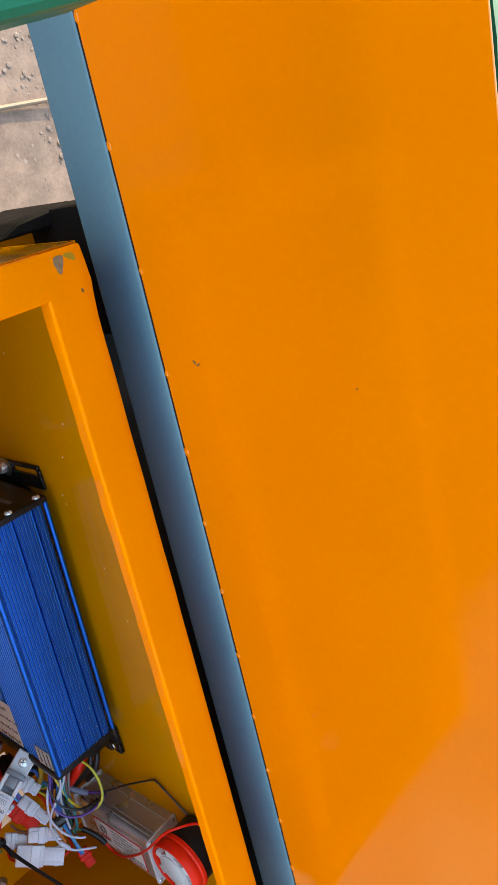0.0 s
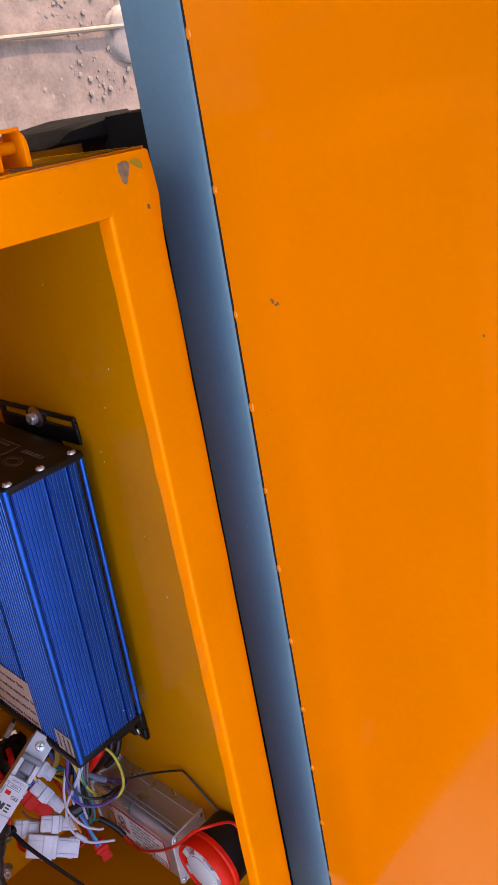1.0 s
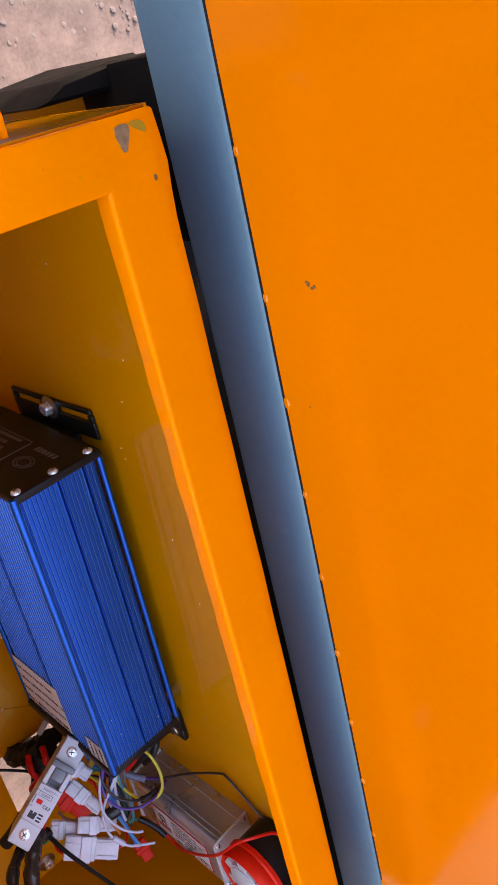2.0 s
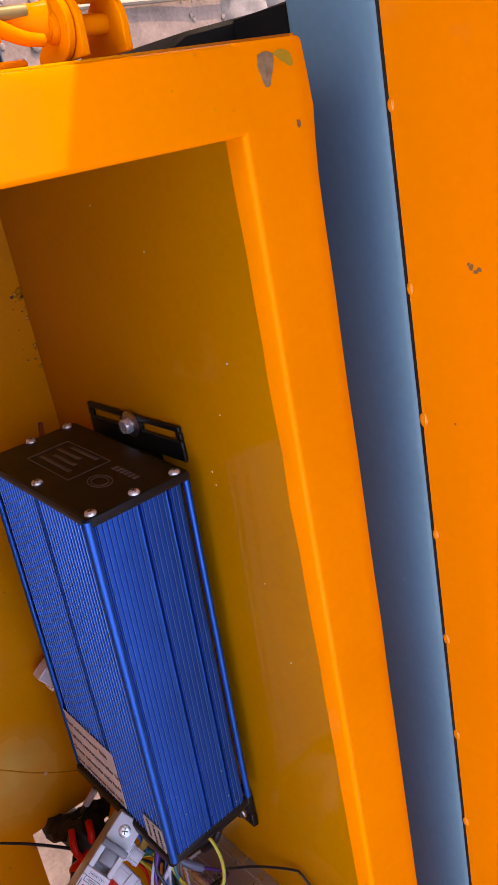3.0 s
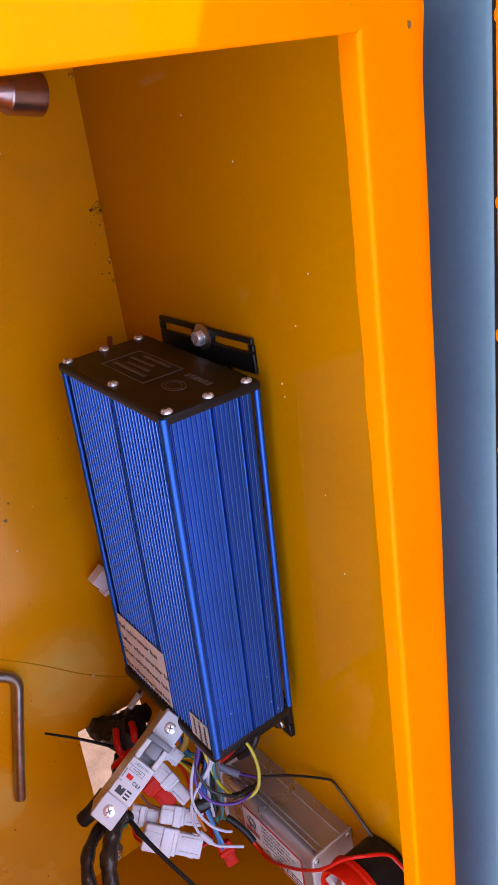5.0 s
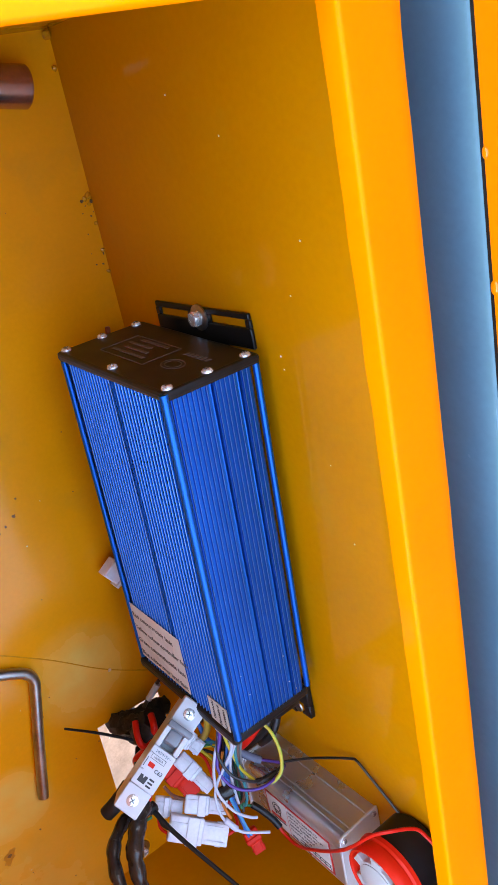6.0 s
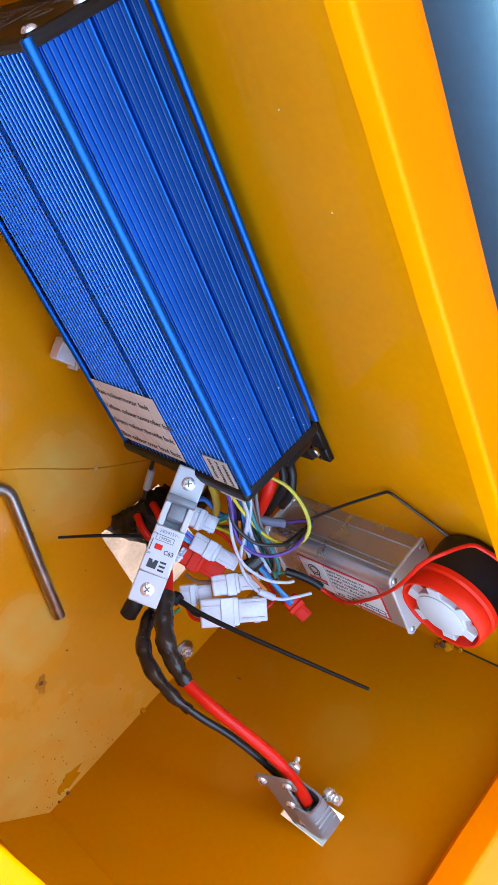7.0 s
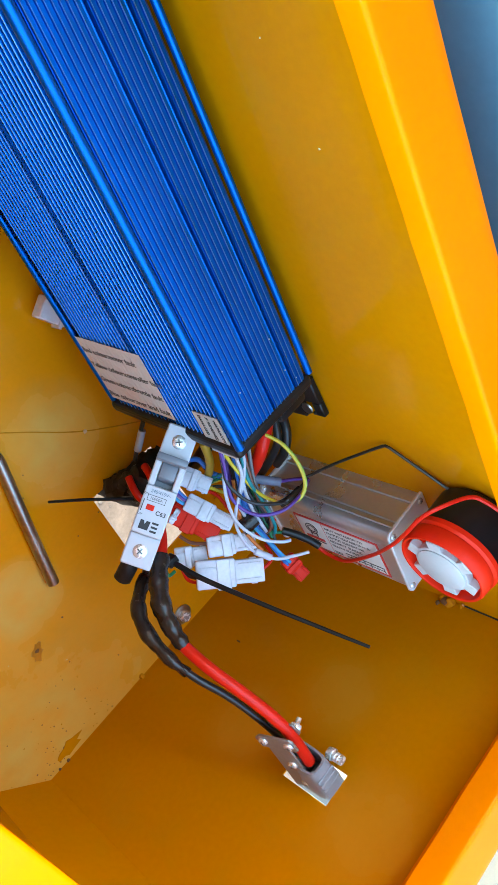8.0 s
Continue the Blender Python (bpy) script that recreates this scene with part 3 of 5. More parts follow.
# weld spots along the seams, specks of dust and paint
for k, (x, y, z, r) in enumerate(((-0.0022, 0.558, 0.001, 0.0023), (-0.0052, 0.5565, 0.0006, 0.0018), (-0.0030, 0.5525, 0.0006, 0.0013), (-0.0015, 0.539, 0.0008, 0.0014), (-0.003, 0.002, 0.187, 0.0040), (-0.002, 0.003, 0.180, 0.0022),
                                  (-0.0035, 0.660, 0.004, 0.003), (-0.002, 0.52, 0.002, 0.0015), (-0.002, 0.505, 0.002, 0.0013), (-0.17, 0.0015, 0.0015, 0.0024),
                                  (-0.002, 0.002, 0.196, 0.0017), (-0.003, 0.640, 0.002, 0.0018))):
    part("weld", bump_bead(pose(x, y, z), r, k), BEAD, box)
for k, (x, y, z, r) in enumerate(((-0.2513, 0.0008, 0.0005, 0.0014), (-0.2598, 0.0008, 0.0003, 0.0011), (-0.004, 0.003, 0.183, 0.0030), (-0.007, 0.002, 0.178, 0.0016), (-0.0078, 0.5555, 0.0004, 0.0012), (-0.0012, 0.5540, 0.0010, 0.0012))):
    part("weld", bump_bead(pose(x, y, z), r, 30 + k), RUST, box, "rusty weld bead")
rng = random.Random(11)
for k in range(70):
    part("speck", fleck(pose(-0.20 - 0.095 * rng.random() ** 1.2, 0.003 + 0.065 * rng.random() ** 1.5, 0.0), rng.uniform(0.0003, 0.0007), 500 + k, 6), RUST if k % 2 else BEAD, box)
for k in range(12):
    part("speck", fleck(pose(-0.001 - 0.010 * rng.random() ** 2, rng.uniform(0.49, 0.555), 0.0), rng.uniform(0.0004, 0.0009), 100 + k, 6), RUST, box)
for k in range(46):
    x, y = -0.30 + 0.28 * rng.random(), 0.02 + 0.60 * rng.random()
    part("speck", fleck(pose(x, y, 0.0), rng.uniform(0.0003, 0.0008), 200 + k, 6), RUST if k % 3 else LABELWHITE, box)
for k, (x, y, r) in enumerate(((-0.213, 0.0955, 0.0022), (-0.247, 0.012, 0.0014), (-0.251, 0.010, 0.0011), (-0.123, 0.360, 0.0016), (-0.131, 0.355, 0.0012), (-0.137, 0.352, 0.0014), (-0.118, 0.372, 0.0010), (-0.185, 0.10, 0.0010))):
    part("speck", fleck(pose(x, y, 0.0), r, 300 + k, 8), RUST, box)
for k, (y, z) in enumerate(((0.585, 0.163), (0.61, 0.12), (0.50, 0.20), (0.53, 0.215), (0.40, 0.21), (0.463, 0.182), (0.455, 0.183), (0.35, 0.22))):
    part("speck", fleck(basis((0.0, y, z), (0, 0, 1), (0, 1, 0)), 0.0006, 400 + k, 6), LABELWHITE, box)
part("dirt_mark", fleck(basis((-0.1050, 0.0, 0.0550), (0, 0, 1), (1, 0, 0)) @ Matrix.Diagonal((1.5, 0.5, 1, 1)), 0.0017, 91, 9), RUST, box)
part("paint_run", fleck(pose(-0.2440, 0.0090, 0.0, 0, 0, 8) @ Matrix.Diagonal((1.7, 0.7, 1, 1)), 0.0085, 77, 13, 0.0005), PAINT_IN_SHADED, box)
part("rust_stain", fleck(pose(-0.2135, 0.0945, 0.0, 0, 0, -28) @ Matrix.Diagonal((0.62, 1.15, 1, 1)), 0.0078, 78, 17, 0.0002), mat("brown_rust_stain", (0.42, 0.15, 0.008), 0.3, vary=0.25, scale=160, bump=0.1), box, "brown rust stain in the paint")
part("paint_flake", fleck(pose(-0.0905, 0.1995, 0.0), 0.0022, 31, 5, 0.0008), mat("pale_flake", (0.62, 0.36, 0.22), 0.6, bump=0.1), box)
part("sheet_seam", hose([(-0.30, 0.364, 0.0001), (-0.21, 0.296, 0.0001), (-0.138, 0.241, 0.0001), (-0.09, 0.199, 0.0001), (-0.030, 0.160, 0.0001)], 0.00045, 6), BEAD, box)
part("open_seam", hose([(-0.0004, 0.0004, 0.196), (-0.0004, 0.0004, 0.240), (-0.0004, 0.0004, 0.282)], 0.0007, 6, 3), INK, box, "dark open seam in the corner")
flange_bolt(box, pose(-0.1135, 0.0125, 0.0, 6, 0, 20), 0.009, 0.0088)


def latch(parent):
    """Toggle latch on the outer end wall: two ears, pin, cam disc, bent lever with a hook."""
    across = Matrix(((0, 0, 1, 0), (1, 0, 0, 0), (0, 1, 0, 0), (0, 0, 0, 1)))

    def plate(outline, x0, x1):
        """A plate of (y, z) outline between two x."""
        return turned(across, prism(outline, x0, x1, 0.0004))

    def ear(grow):
        top = [(0.6752 + 0.0092 * math.sin(t), 0.2790 + 0.0105 * math.cos(t)) for t in [math.pi * (k / 9 - 0.02) for k in range(10)]]
        return [(0.6662, 0.2600), (0.6662, 0.2890)] + [(y + grow, z) for y, z in top] + [(0.6700, 0.2600)]
    unit = part("latch", block((-0.108, 0.6650, 0.1950), (-0.062, 0.6676, 0.2600), 0.0006, 1), PAINT, parent, "yellow painted toggle latch")
    part("ear", plate(ear(0.0), -0.0690, -0.0664), PAINT, unit)
    part("ear", plate(ear(0.0008), -0.0848, -0.0823), PAINT, unit)
    part("bridge", block((-0.0828, 0.6825, 0.2735), (-0.0680, 0.6845, 0.2880), 0.0008, 1), PAINT, unit)
    along = Matrix(((0, 0, 1, 0), (0, 1, 0, 0), (-1, 0, 0, 0), (0, 0, 0, 1)))
    part("pin", turned(pose(-0.0900, 0.6758, 0.2790) @ along, lathe([(0, 0), (0.0032, 0.0), (0.0032, 0.0235), (0, 0.0235)], 20)), PAINT, unit)
    part("pin_head", turned(pose(-0.0900, 0.6758, 0.2790) @ along, lathe([(0, 0), (0.0040, 0.0004), (0.0046, 0.0014), (0.0046, 0.0026), (0, 0.0026)], 22)), PAINT, unit)
    # cam plate: a disc that runs out into a tapered arm
    disc = [(0.6758 + 0.0100 * math.sin(t), 0.2780 + 0.0100 * math.cos(t)) for t in [2 * math.pi * k / 26 for k in range(26)]]
    part("cam_plate", plate(disc, -0.0876, -0.0850), PAINT, unit)
    part("lever_arm", turned(pose(-0.0880, 0.6778, 0.2790) @ Matrix.Diagonal((1, 1, 0.4, 1)), hose([(0, 0, 0), (-0.006, 0.0008, 0.0004), (-0.012, 0.0020, 0.001), (-0.0165, 0.0026, 0.0014)], lambda t: 0.0062 - 0.0044 * t, 16, 6)), PAINT, unit)
    part("lever", hose([(-0.0925, 0.6728, 0.2800), (-0.0985, 0.6736, 0.2806), (-0.1040, 0.6756, 0.2812), (-0.1088, 0.6780, 0.2816), (-0.1122, 0.6808, 0.2818), (-0.1142, 0.6838, 0.2818), (-0.1134, 0.6862, 0.2816), (-0.1085, 0.6872, 0.2812), (-0.1010, 0.6866, 0.2806)],
         lambda t: 0.0019 + 0.0006 * math.sin(math.pi * min(1.0, t * 1.15)), 16, 6), PAINT, unit)
    part("lever_web", turned(Matrix.Translation((0, 0, 0.2795)), prism([(-0.1040, 0.6756), (-0.1088, 0.6780), (-0.1124, 0.6810), (-0.1140, 0.6850), (-0.1100, 0.6868), (-0.1085, 0.6845), (-0.1098, 0.6818), (-0.1075, 0.6790)], 0.0, 0.0022, 0.0005)), PAINT, unit)
    part("lever_stub", hose([(-0.1088, 0.6735, 0.2812), (-0.1080, 0.6765, 0.2812)], 0.0018, 12, 2), PAINT, unit)
    part("rod", hose([(-0.1105, 0.6806, 0.2805), (-0.0960, 0.6812, 0.2795)], 0.0020, 12, 2), mat("olive_zinc", (0.17, 0.13, 0.035), 0.5, metal=0.2, bump=0.1), unit, "olive zinc-plated rod")
    part("tab", block((-0.1060, 0.6662, 0.2400), (-0.0965, 0.6688, 0.2750), 0.0008, 1), PAINT, unit)


latch(box)


# ---- the blue motor controller bolted to the side wall ----
def controller():
    m = pose(-0.0465, 0.2165, 0.1035, 3.1, 0, 0)
    unit = thing("motor_controller", "blue ribbed aluminium motor controller with black end caps", "controller", m)
    hx, hz, length = 0.0315, 0.0600, 0.2422
    y0 = 0.0085

    def profile():
        """Ribbed outline in local x, z, going round the four faces."""
        pts = []

        def face(a, b, ribs, grooves, depth, column):
            a, b = Vector(a), Vector(b)
            way = (b - a).normalized()
            inward = Vector((-way.y, way.x))
            span = (b - a).length
            s0, s1 = column, span - column
            pitch = (s1 - s0) / ribs
            for k in range(ribs):
                s = s0 + k * pitch
                d = depth * ((1.4 if ribs > 20 else 4.0) if k in grooves else 1.0)
                # offset along the pitch, depth, and whether the stretch that follows has the painted glint
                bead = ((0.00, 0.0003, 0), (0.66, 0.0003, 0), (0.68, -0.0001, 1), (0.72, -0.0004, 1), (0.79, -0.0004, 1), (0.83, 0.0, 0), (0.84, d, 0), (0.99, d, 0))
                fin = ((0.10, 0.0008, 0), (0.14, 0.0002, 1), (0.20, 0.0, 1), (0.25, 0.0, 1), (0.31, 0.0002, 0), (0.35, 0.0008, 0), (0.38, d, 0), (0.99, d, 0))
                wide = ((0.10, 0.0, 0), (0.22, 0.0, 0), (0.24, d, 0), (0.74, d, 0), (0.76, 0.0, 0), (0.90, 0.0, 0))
                for off, dd, glint in wide if k in grooves else (fin if ribs > 20 else bead):
                    q = a + way * (s + off * pitch) + inward * dd
                    pts.append((q.x, q.y, glint))
        c = 0.0036
        pts += [(-hx + 0.0002, hz - 0.0036, 0), (-hx + 0.0040, hz - 0.0038, 0), (-hx + 0.0040, hz - 0.0072, 0)]
        face((-hx, hz), (-hx, -hz), 28, (13, ), 0.0065, 0.0074)
        face((-hx, -hz), (hx, -hz), 13, (4, 10), 0.0013, c)
        face((hx, -hz), (hx, hz), 6, (), 0.0012, c)
        face((hx, hz), (-hx, hz), 17, (2, 8), 0.0010, 0.0046)
        pts += [(-hx + 0.0044, hz - 0.0022, 0), (-hx + 0.0030, hz - 0.0024, 0)]
        return pts
    prof = profile()
    bm = bmesh.new()
    ends = []
    for y in (y0, y0 + length):
        ends.append([bm.verts.new((x, y, z)) for x, z, _ in prof])
    for i in range(len(prof)):
        j = (i + 1) % len(prof)
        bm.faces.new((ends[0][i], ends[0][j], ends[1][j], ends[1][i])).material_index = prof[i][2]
    bm.faces.new(ends[0])
    bm.faces.new(ends[1][::-1])
    bmesh.ops.recalc_face_normals(bm, faces=bm.faces)
    shell = part("ribbed_body", turned(m, bm), ANODISED, unit, "blue anodised ribbed aluminium body")
    shell.data.materials.append(GLINTBLUE)
    for sx, sz in ((-1, -1), (1, -1), (1, 1)):
        part("corner_column", turned(m, hose([((sx * hx + 0.0010), y0, sz * (hz - 0.0012)), ((sx * hx + 0.0010), y0 + length, sz * (hz - 0.0012))], 0.0021, 14, 2)), ANODISED, shell)
    part("corner_column", turned(m, hose([(-hx - 0.0002, y0, hz + 0.0012), (-hx - 0.0002, y0 + length + 0.0050, hz + 0.0012)], 0.0027, 14, 2)), ANODISED, shell)
    cap = part("end_cap", turned(m, block((-0.0328, y0 + length, -0.0632), (0.0335, y0 + length + 0.0062, 0.0632), 0.0022, 2)), BLACKPLASTIC, unit, "black plastic end cap")
    top = y0 + length + 0.0062
    face = m @ basis((0, top, 0), (0, 0, -1), (1, 0, 0))
    for x, z in ((-0.0272, 0.0585), (-0.0270, 0.0), (-0.0272, -0.0585), (-0.0006, 0.0590), (0.0262, 0.0585), (-0.0005, -0.0590), (0.0255, -0.0585)):
        screw(cap, m @ basis((x, top, z), (0, 0, 1), (1, 0, 0)) @ pose(0, 0, 0, 0, 0, 30 + 700 * x + 300 * z), 0.0033, 0.0022)
    # moulded print on the cap: a ring with two strokes, unreadable lines in a box

    def bar(x0, x1, z0, z1, name="print_bar"):
        part(name, turned(m, block((x0, top, z0), (x1, top + 0.0002, z1))), GREYINK, cap)
    for k in range(4):
        bar(-0.009 + k * 0.006, -0.0065 + k * 0.006, -0.032 + (k % 2) * 0.006, 0.004 - (k % 3) * 0.005)
    for x0, x1, z0, z1 in ((-0.0145, -0.0140, -0.037, 0.013), (0.0135, 0.0140, -0.037, 0.013), (-0.0145, 0.0140, 0.0125, 0.0130), (-0.0145, 0.0140, -0.037, -0.0365)):
        bar(x0, x1, z0, z1, "print_frame")
    for rr in (0.0078, 0.0052):
        part("print_ring", turned(m @ pose(-0.004, top + 0.0001, 0.030, 90, 0, 0) @ Matrix.Diagonal((0.75, 1.1, 1, 1)),
             lathe([(rr, 0), (rr + 0.0007, 0), (rr + 0.0007, 0.0002), (rr, 0.0002)], 28, True)), GREYINK, cap)
    for k in range(6):
        bar(0.0085, 0.0125, 0.022 + k * 0.0042, 0.0245 + k * 0.0042)
    # lower end cap with cable shroud
    low = part("end_cap", turned(m, block((-0.0340, -0.0002, -0.0610), (0.0325, y0, 0.0598), 0.0030, 3)), BLACKPLASTIC, unit, "black plastic end cap")
    part("terminal_shroud", turned(m, block((0.006, -0.012, 0.024), (0.030, 0.0, 0.052), 0.003, 2)), BLACKPLASTIC, low)
    part("terminal_shroud", turned(m, block((0.016, -0.012, -0.040), (0.034, 0.0, 0.006), 0.003, 2)), BLACKPLASTIC, low)
    lower = bmesh.new()
    for (ya, za), (yb, zb) in (((0.1925, 0.052), (0.2130, 0.1545)), ((0.1815, 0.1470), (0.1927, 0.1545)), ((0.1815, 0.1440), (0.1840, 0.1472)), ((0.1780, 0.1130), (0.1927, 0.1370)), ((0.1800, 0.052), (0.1927, 0.062)), ((0.1855, 0.1030), (0.1927, 0.1132))):
        add(lower, block((-0.0060, ya - 0.0070, za - 0.0070), (-0.0012, yb - 0.0070, zb - 0.0070), 0.0008, 1))
    foot_plate = part("mounting_plate", lower, BLACKPLASTIC, unit, "black slotted mounting plate")
    part("washer", turned(basis((-0.0060, 0.1800, 0.1345), (0, 0, 1), (0, 1, 0)), lathe([(0, 0.001), (0.0040, 0.001), (0.0045, 0), (0, 0)], 18)), STEEL, foot_plate)
    # slotted mounting plate at the upper end, flat on the wall
    plate = bmesh.new()
    for lo, hi in (((-0.006, -0.050), (0.0068, 0.054)), ((0.0122, -0.0495), (0.0160, 0.0535)), ((0.0068, -0.050), (0.0122, -0.045)), ((0.0068, 0.049), (0.0122, 0.054)), ((0.0068, -0.011), (0.0122, 0.013))):
        add(plate, block((0, lo[0], lo[1]), (0.0024, hi[0], hi[1]), 0.0006, 1))
    bracket = part("mounting_plate", turned(Matrix.Translation((-0.0030, 0.4712, 0.1080)), plate), BLACKPLASTIC, unit, "black slotted mounting plate")
    flange_bolt(bracket, basis((-0.0032, 0.4808, 0.1110), (0, 0, 1), (0, 1, 0)) @ pose(0, 0, 0, 0, 0, 12), 0.0095, 0.0085)
    part("foot", turned(Matrix.Translation((-0.0045, 0.22, 0.06)), block((-0.009, 0, 0), (0.004, 0.245, 0.075), 0.001, 1)), BLACKPLASTIC, unit)
    # fault-code label on the side, printed along the height
    side = m @ basis((-hx - 0.0002, 0, 0), (0, 0, 1), (0, 1, 0))
    sheet = bmesh.new()
    pitch = (2 * hz - 0.0072) / 28
    rows = [[sheet.verts.new((-hx - 0.0002 - 0.00025 * (1 + math.cos(2 * math.pi * ((hz - 0.0036 - z) / pitch - 0.4))) * 0.5, y, z)) for y in (0.0125, 0.0620)]
            for z in [-0.0560 + 0.0645 * k / 140 for k in range(141)]]
    for a, b in zip(rows, rows[1:]):
        sheet.faces.new((a[0], a[1], b[1], b[0]))
    thick = bmesh.ops.extrude_face_region(sheet, geom=list(sheet.faces))
    bmesh.ops.translate(sheet, verts=[v for v in thick["geom"] if isinstance(v, bmesh.types.BMVert)], vec=(0.00012, 0, 0))
    bmesh.ops.recalc_face_normals(sheet, faces=sheet.faces)
    label = part("label", turned(m, sheet), LABELWHITE, unit, "white printed fault-code label")
    for k, line in enumerate(("Red colour:motor fault", "Yellow colour:controller fault", "Green colour:throttle fault", "Blue colour:over load fault")):
        lettering("lettering", line, 0.0056, m @ basis((-hx - 0.0006, 0.0510 - k * 0.0118, -0.0545), (0, 0, 1), (0, 1, 0)) @ Matrix.Diagonal((1.02, 1, 1, 1)), LABELINK, label)
    seal = part("seal_sticker", turned(m, block((-hx - 0.00050, -0.003, 0.0325), (-hx + 0.0002, 0.0280, 0.0535))), mat("silver_sticker", (0.46, 0.44, 0.38), 0.35, bump=0.05), unit, "silver warranty seal")
    for k, line in enumerate(("WARRANTY VOID", "IF REMOVED", "DAMAGED")):
        lettering("lettering", line, 0.0032, m @ basis((-hx - 0.0007, 0.0268, 0.0490 - k * 0.0062), (0, -1, 0), (0, 0, 1)), INK, seal)
    for k, (x, y) in enumerate(((-0.0668, 0.2674), (-0.0629, 0.2492), (-0.0305, 0.2379), (-0.0254, 0.2284), (-0.0319, 0.2609))):
        part("dust_speck", fleck(pose(x, y, 0.0, 0, 0, 40 * k) @ Matrix.Translation((0, 0, 0.1650 + 0.0542 * (y - 0.2165))), 0.00045, 700 + k, 6), LABELWHITE, shell)
    return unit


controller()


# ---- DC converter and horn on the side wall ----
def converter():
    unit = thing("dc_converter", "small aluminium voltage converter with a red-framed white label", "converter", pose(-0.02, 0.09, 0.075))
    pts = [(-0.0380, 0.0690), (0.0, 0.0690), (0.0, 0.1180), (-0.0020, 0.1180)]
    for x in (-0.0075, -0.0245, -0.0290):
        pts += [(x, 0.1180), (x - 0.0004, 0.1193), (x - 0.0016, 0.1193), (x - 0.0020, 0.1180)]
    pts += [(-0.0335, 0.1180), (-0.0355, 0.1168), (-0.0374, 0.1140), (-0.0380, 0.1110), (-0.0372, 0.109), (-0.0372, 0.107), (-0.0380, 0.106)]
    shell = part("housing", prism(pts, 0.086, 0.1975), ALUMINIUM, unit, "extruded aluminium housing")
    for z in (0.0835, 0.1975):
        plate = part("end_plate", prism([(-0.0400, 0.0680), (-0.0375, 0.0650), (-0.033, 0.0660), (-0.0005, 0.0660), (-0.0005, 0.1215), (-0.0055, 0.1215), (-0.0360, 0.1205), (-0.0392, 0.1175)], z, z + 0.0025, 0.0006), PLATE, unit)
        for x, y in ((-0.0365, 0.0700), (-0.0050, 0.1175), (-0.0350, 0.1160)):
            screw(plate, pose(x, y, z + 0.0025, 0, 0, 40), 0.0022, 0.0012)
    label = part("label", block((-0.0385, 0.0720, 0.1110), (-0.0379, 0.1055, 0.1850)), LABELRED, unit, "white label with a red frame")
    part("label_field", block((-0.0388, 0.0742, 0.1128), (-0.0384, 0.1040, 0.1360)), LABELWHITE, label)
    part("label_field", block((-0.0388, 0.0742, 0.1370), (-0.0384, 0.1040, 0.1835)), LABELWHITE, label)
    for k, line in enumerate(("INPUT VOLTAGE:36V-72V", "OUTPUT VOLTAGE:12V+/-.5V", "OUTPUT CURRENT:10A", "RED:INPUT  BLACK:C", "YELLOW:OUTPUT")):
        lettering("lettering", line, 0.0030, basis((-0.0390, 0.0998 - k * 0.0042, 0.1385), (0, 0, 1), (0, 1, 0)), LABELINK, label)
    lettering("lettering", "2023", 0.0036, basis((-0.0390, 0.0755, 0.1385), (0, 0, 1), (0, 1, 0)), INK, label, 0.00005)
    for row in range(2):
        for k in range(6):
            z, y = 0.1490 + k * 0.0056, 0.0752 + row * 0.0028
            part("date_cell", block((-0.0391, y, z), (-0.0387, y + 0.0022, z + 0.0052)), INK, label)
            part("date_cell_field", block((-0.0393, y + 0.0003, z + 0.0003), (-0.0388, y + 0.0019, z + 0.0049)), LABELWHITE, label)
    sign = basis((-0.0388, 0.0945, 0.1240), (0, 0, 1), (0, 1, 0))
    for rr in (0.0046, 0.0028):
        part("print_ring", turned(sign, lathe([(rr, 0), (rr + 0.0007, 0), (rr + 0.0007, 0.0002), (rr, 0.0002)], 24, True)), INK, label)
    for x in (-0.0028, 0.0026):
        part("print_stroke", turned(sign, block((x, -0.0075, 0), (x + 0.0009, -0.0035, 0.0002))), INK, label)
    part("print_bar", turned(sign, block((-0.0085, -0.0112, 0), (0.0085, -0.0085, 0.0002))), LABELRED, label)
    part("print_bar", turned(sign, block((-0.0085, -0.0132, 0), (0.0085, -0.0122, 0.0002))), INK, label)
    return unit


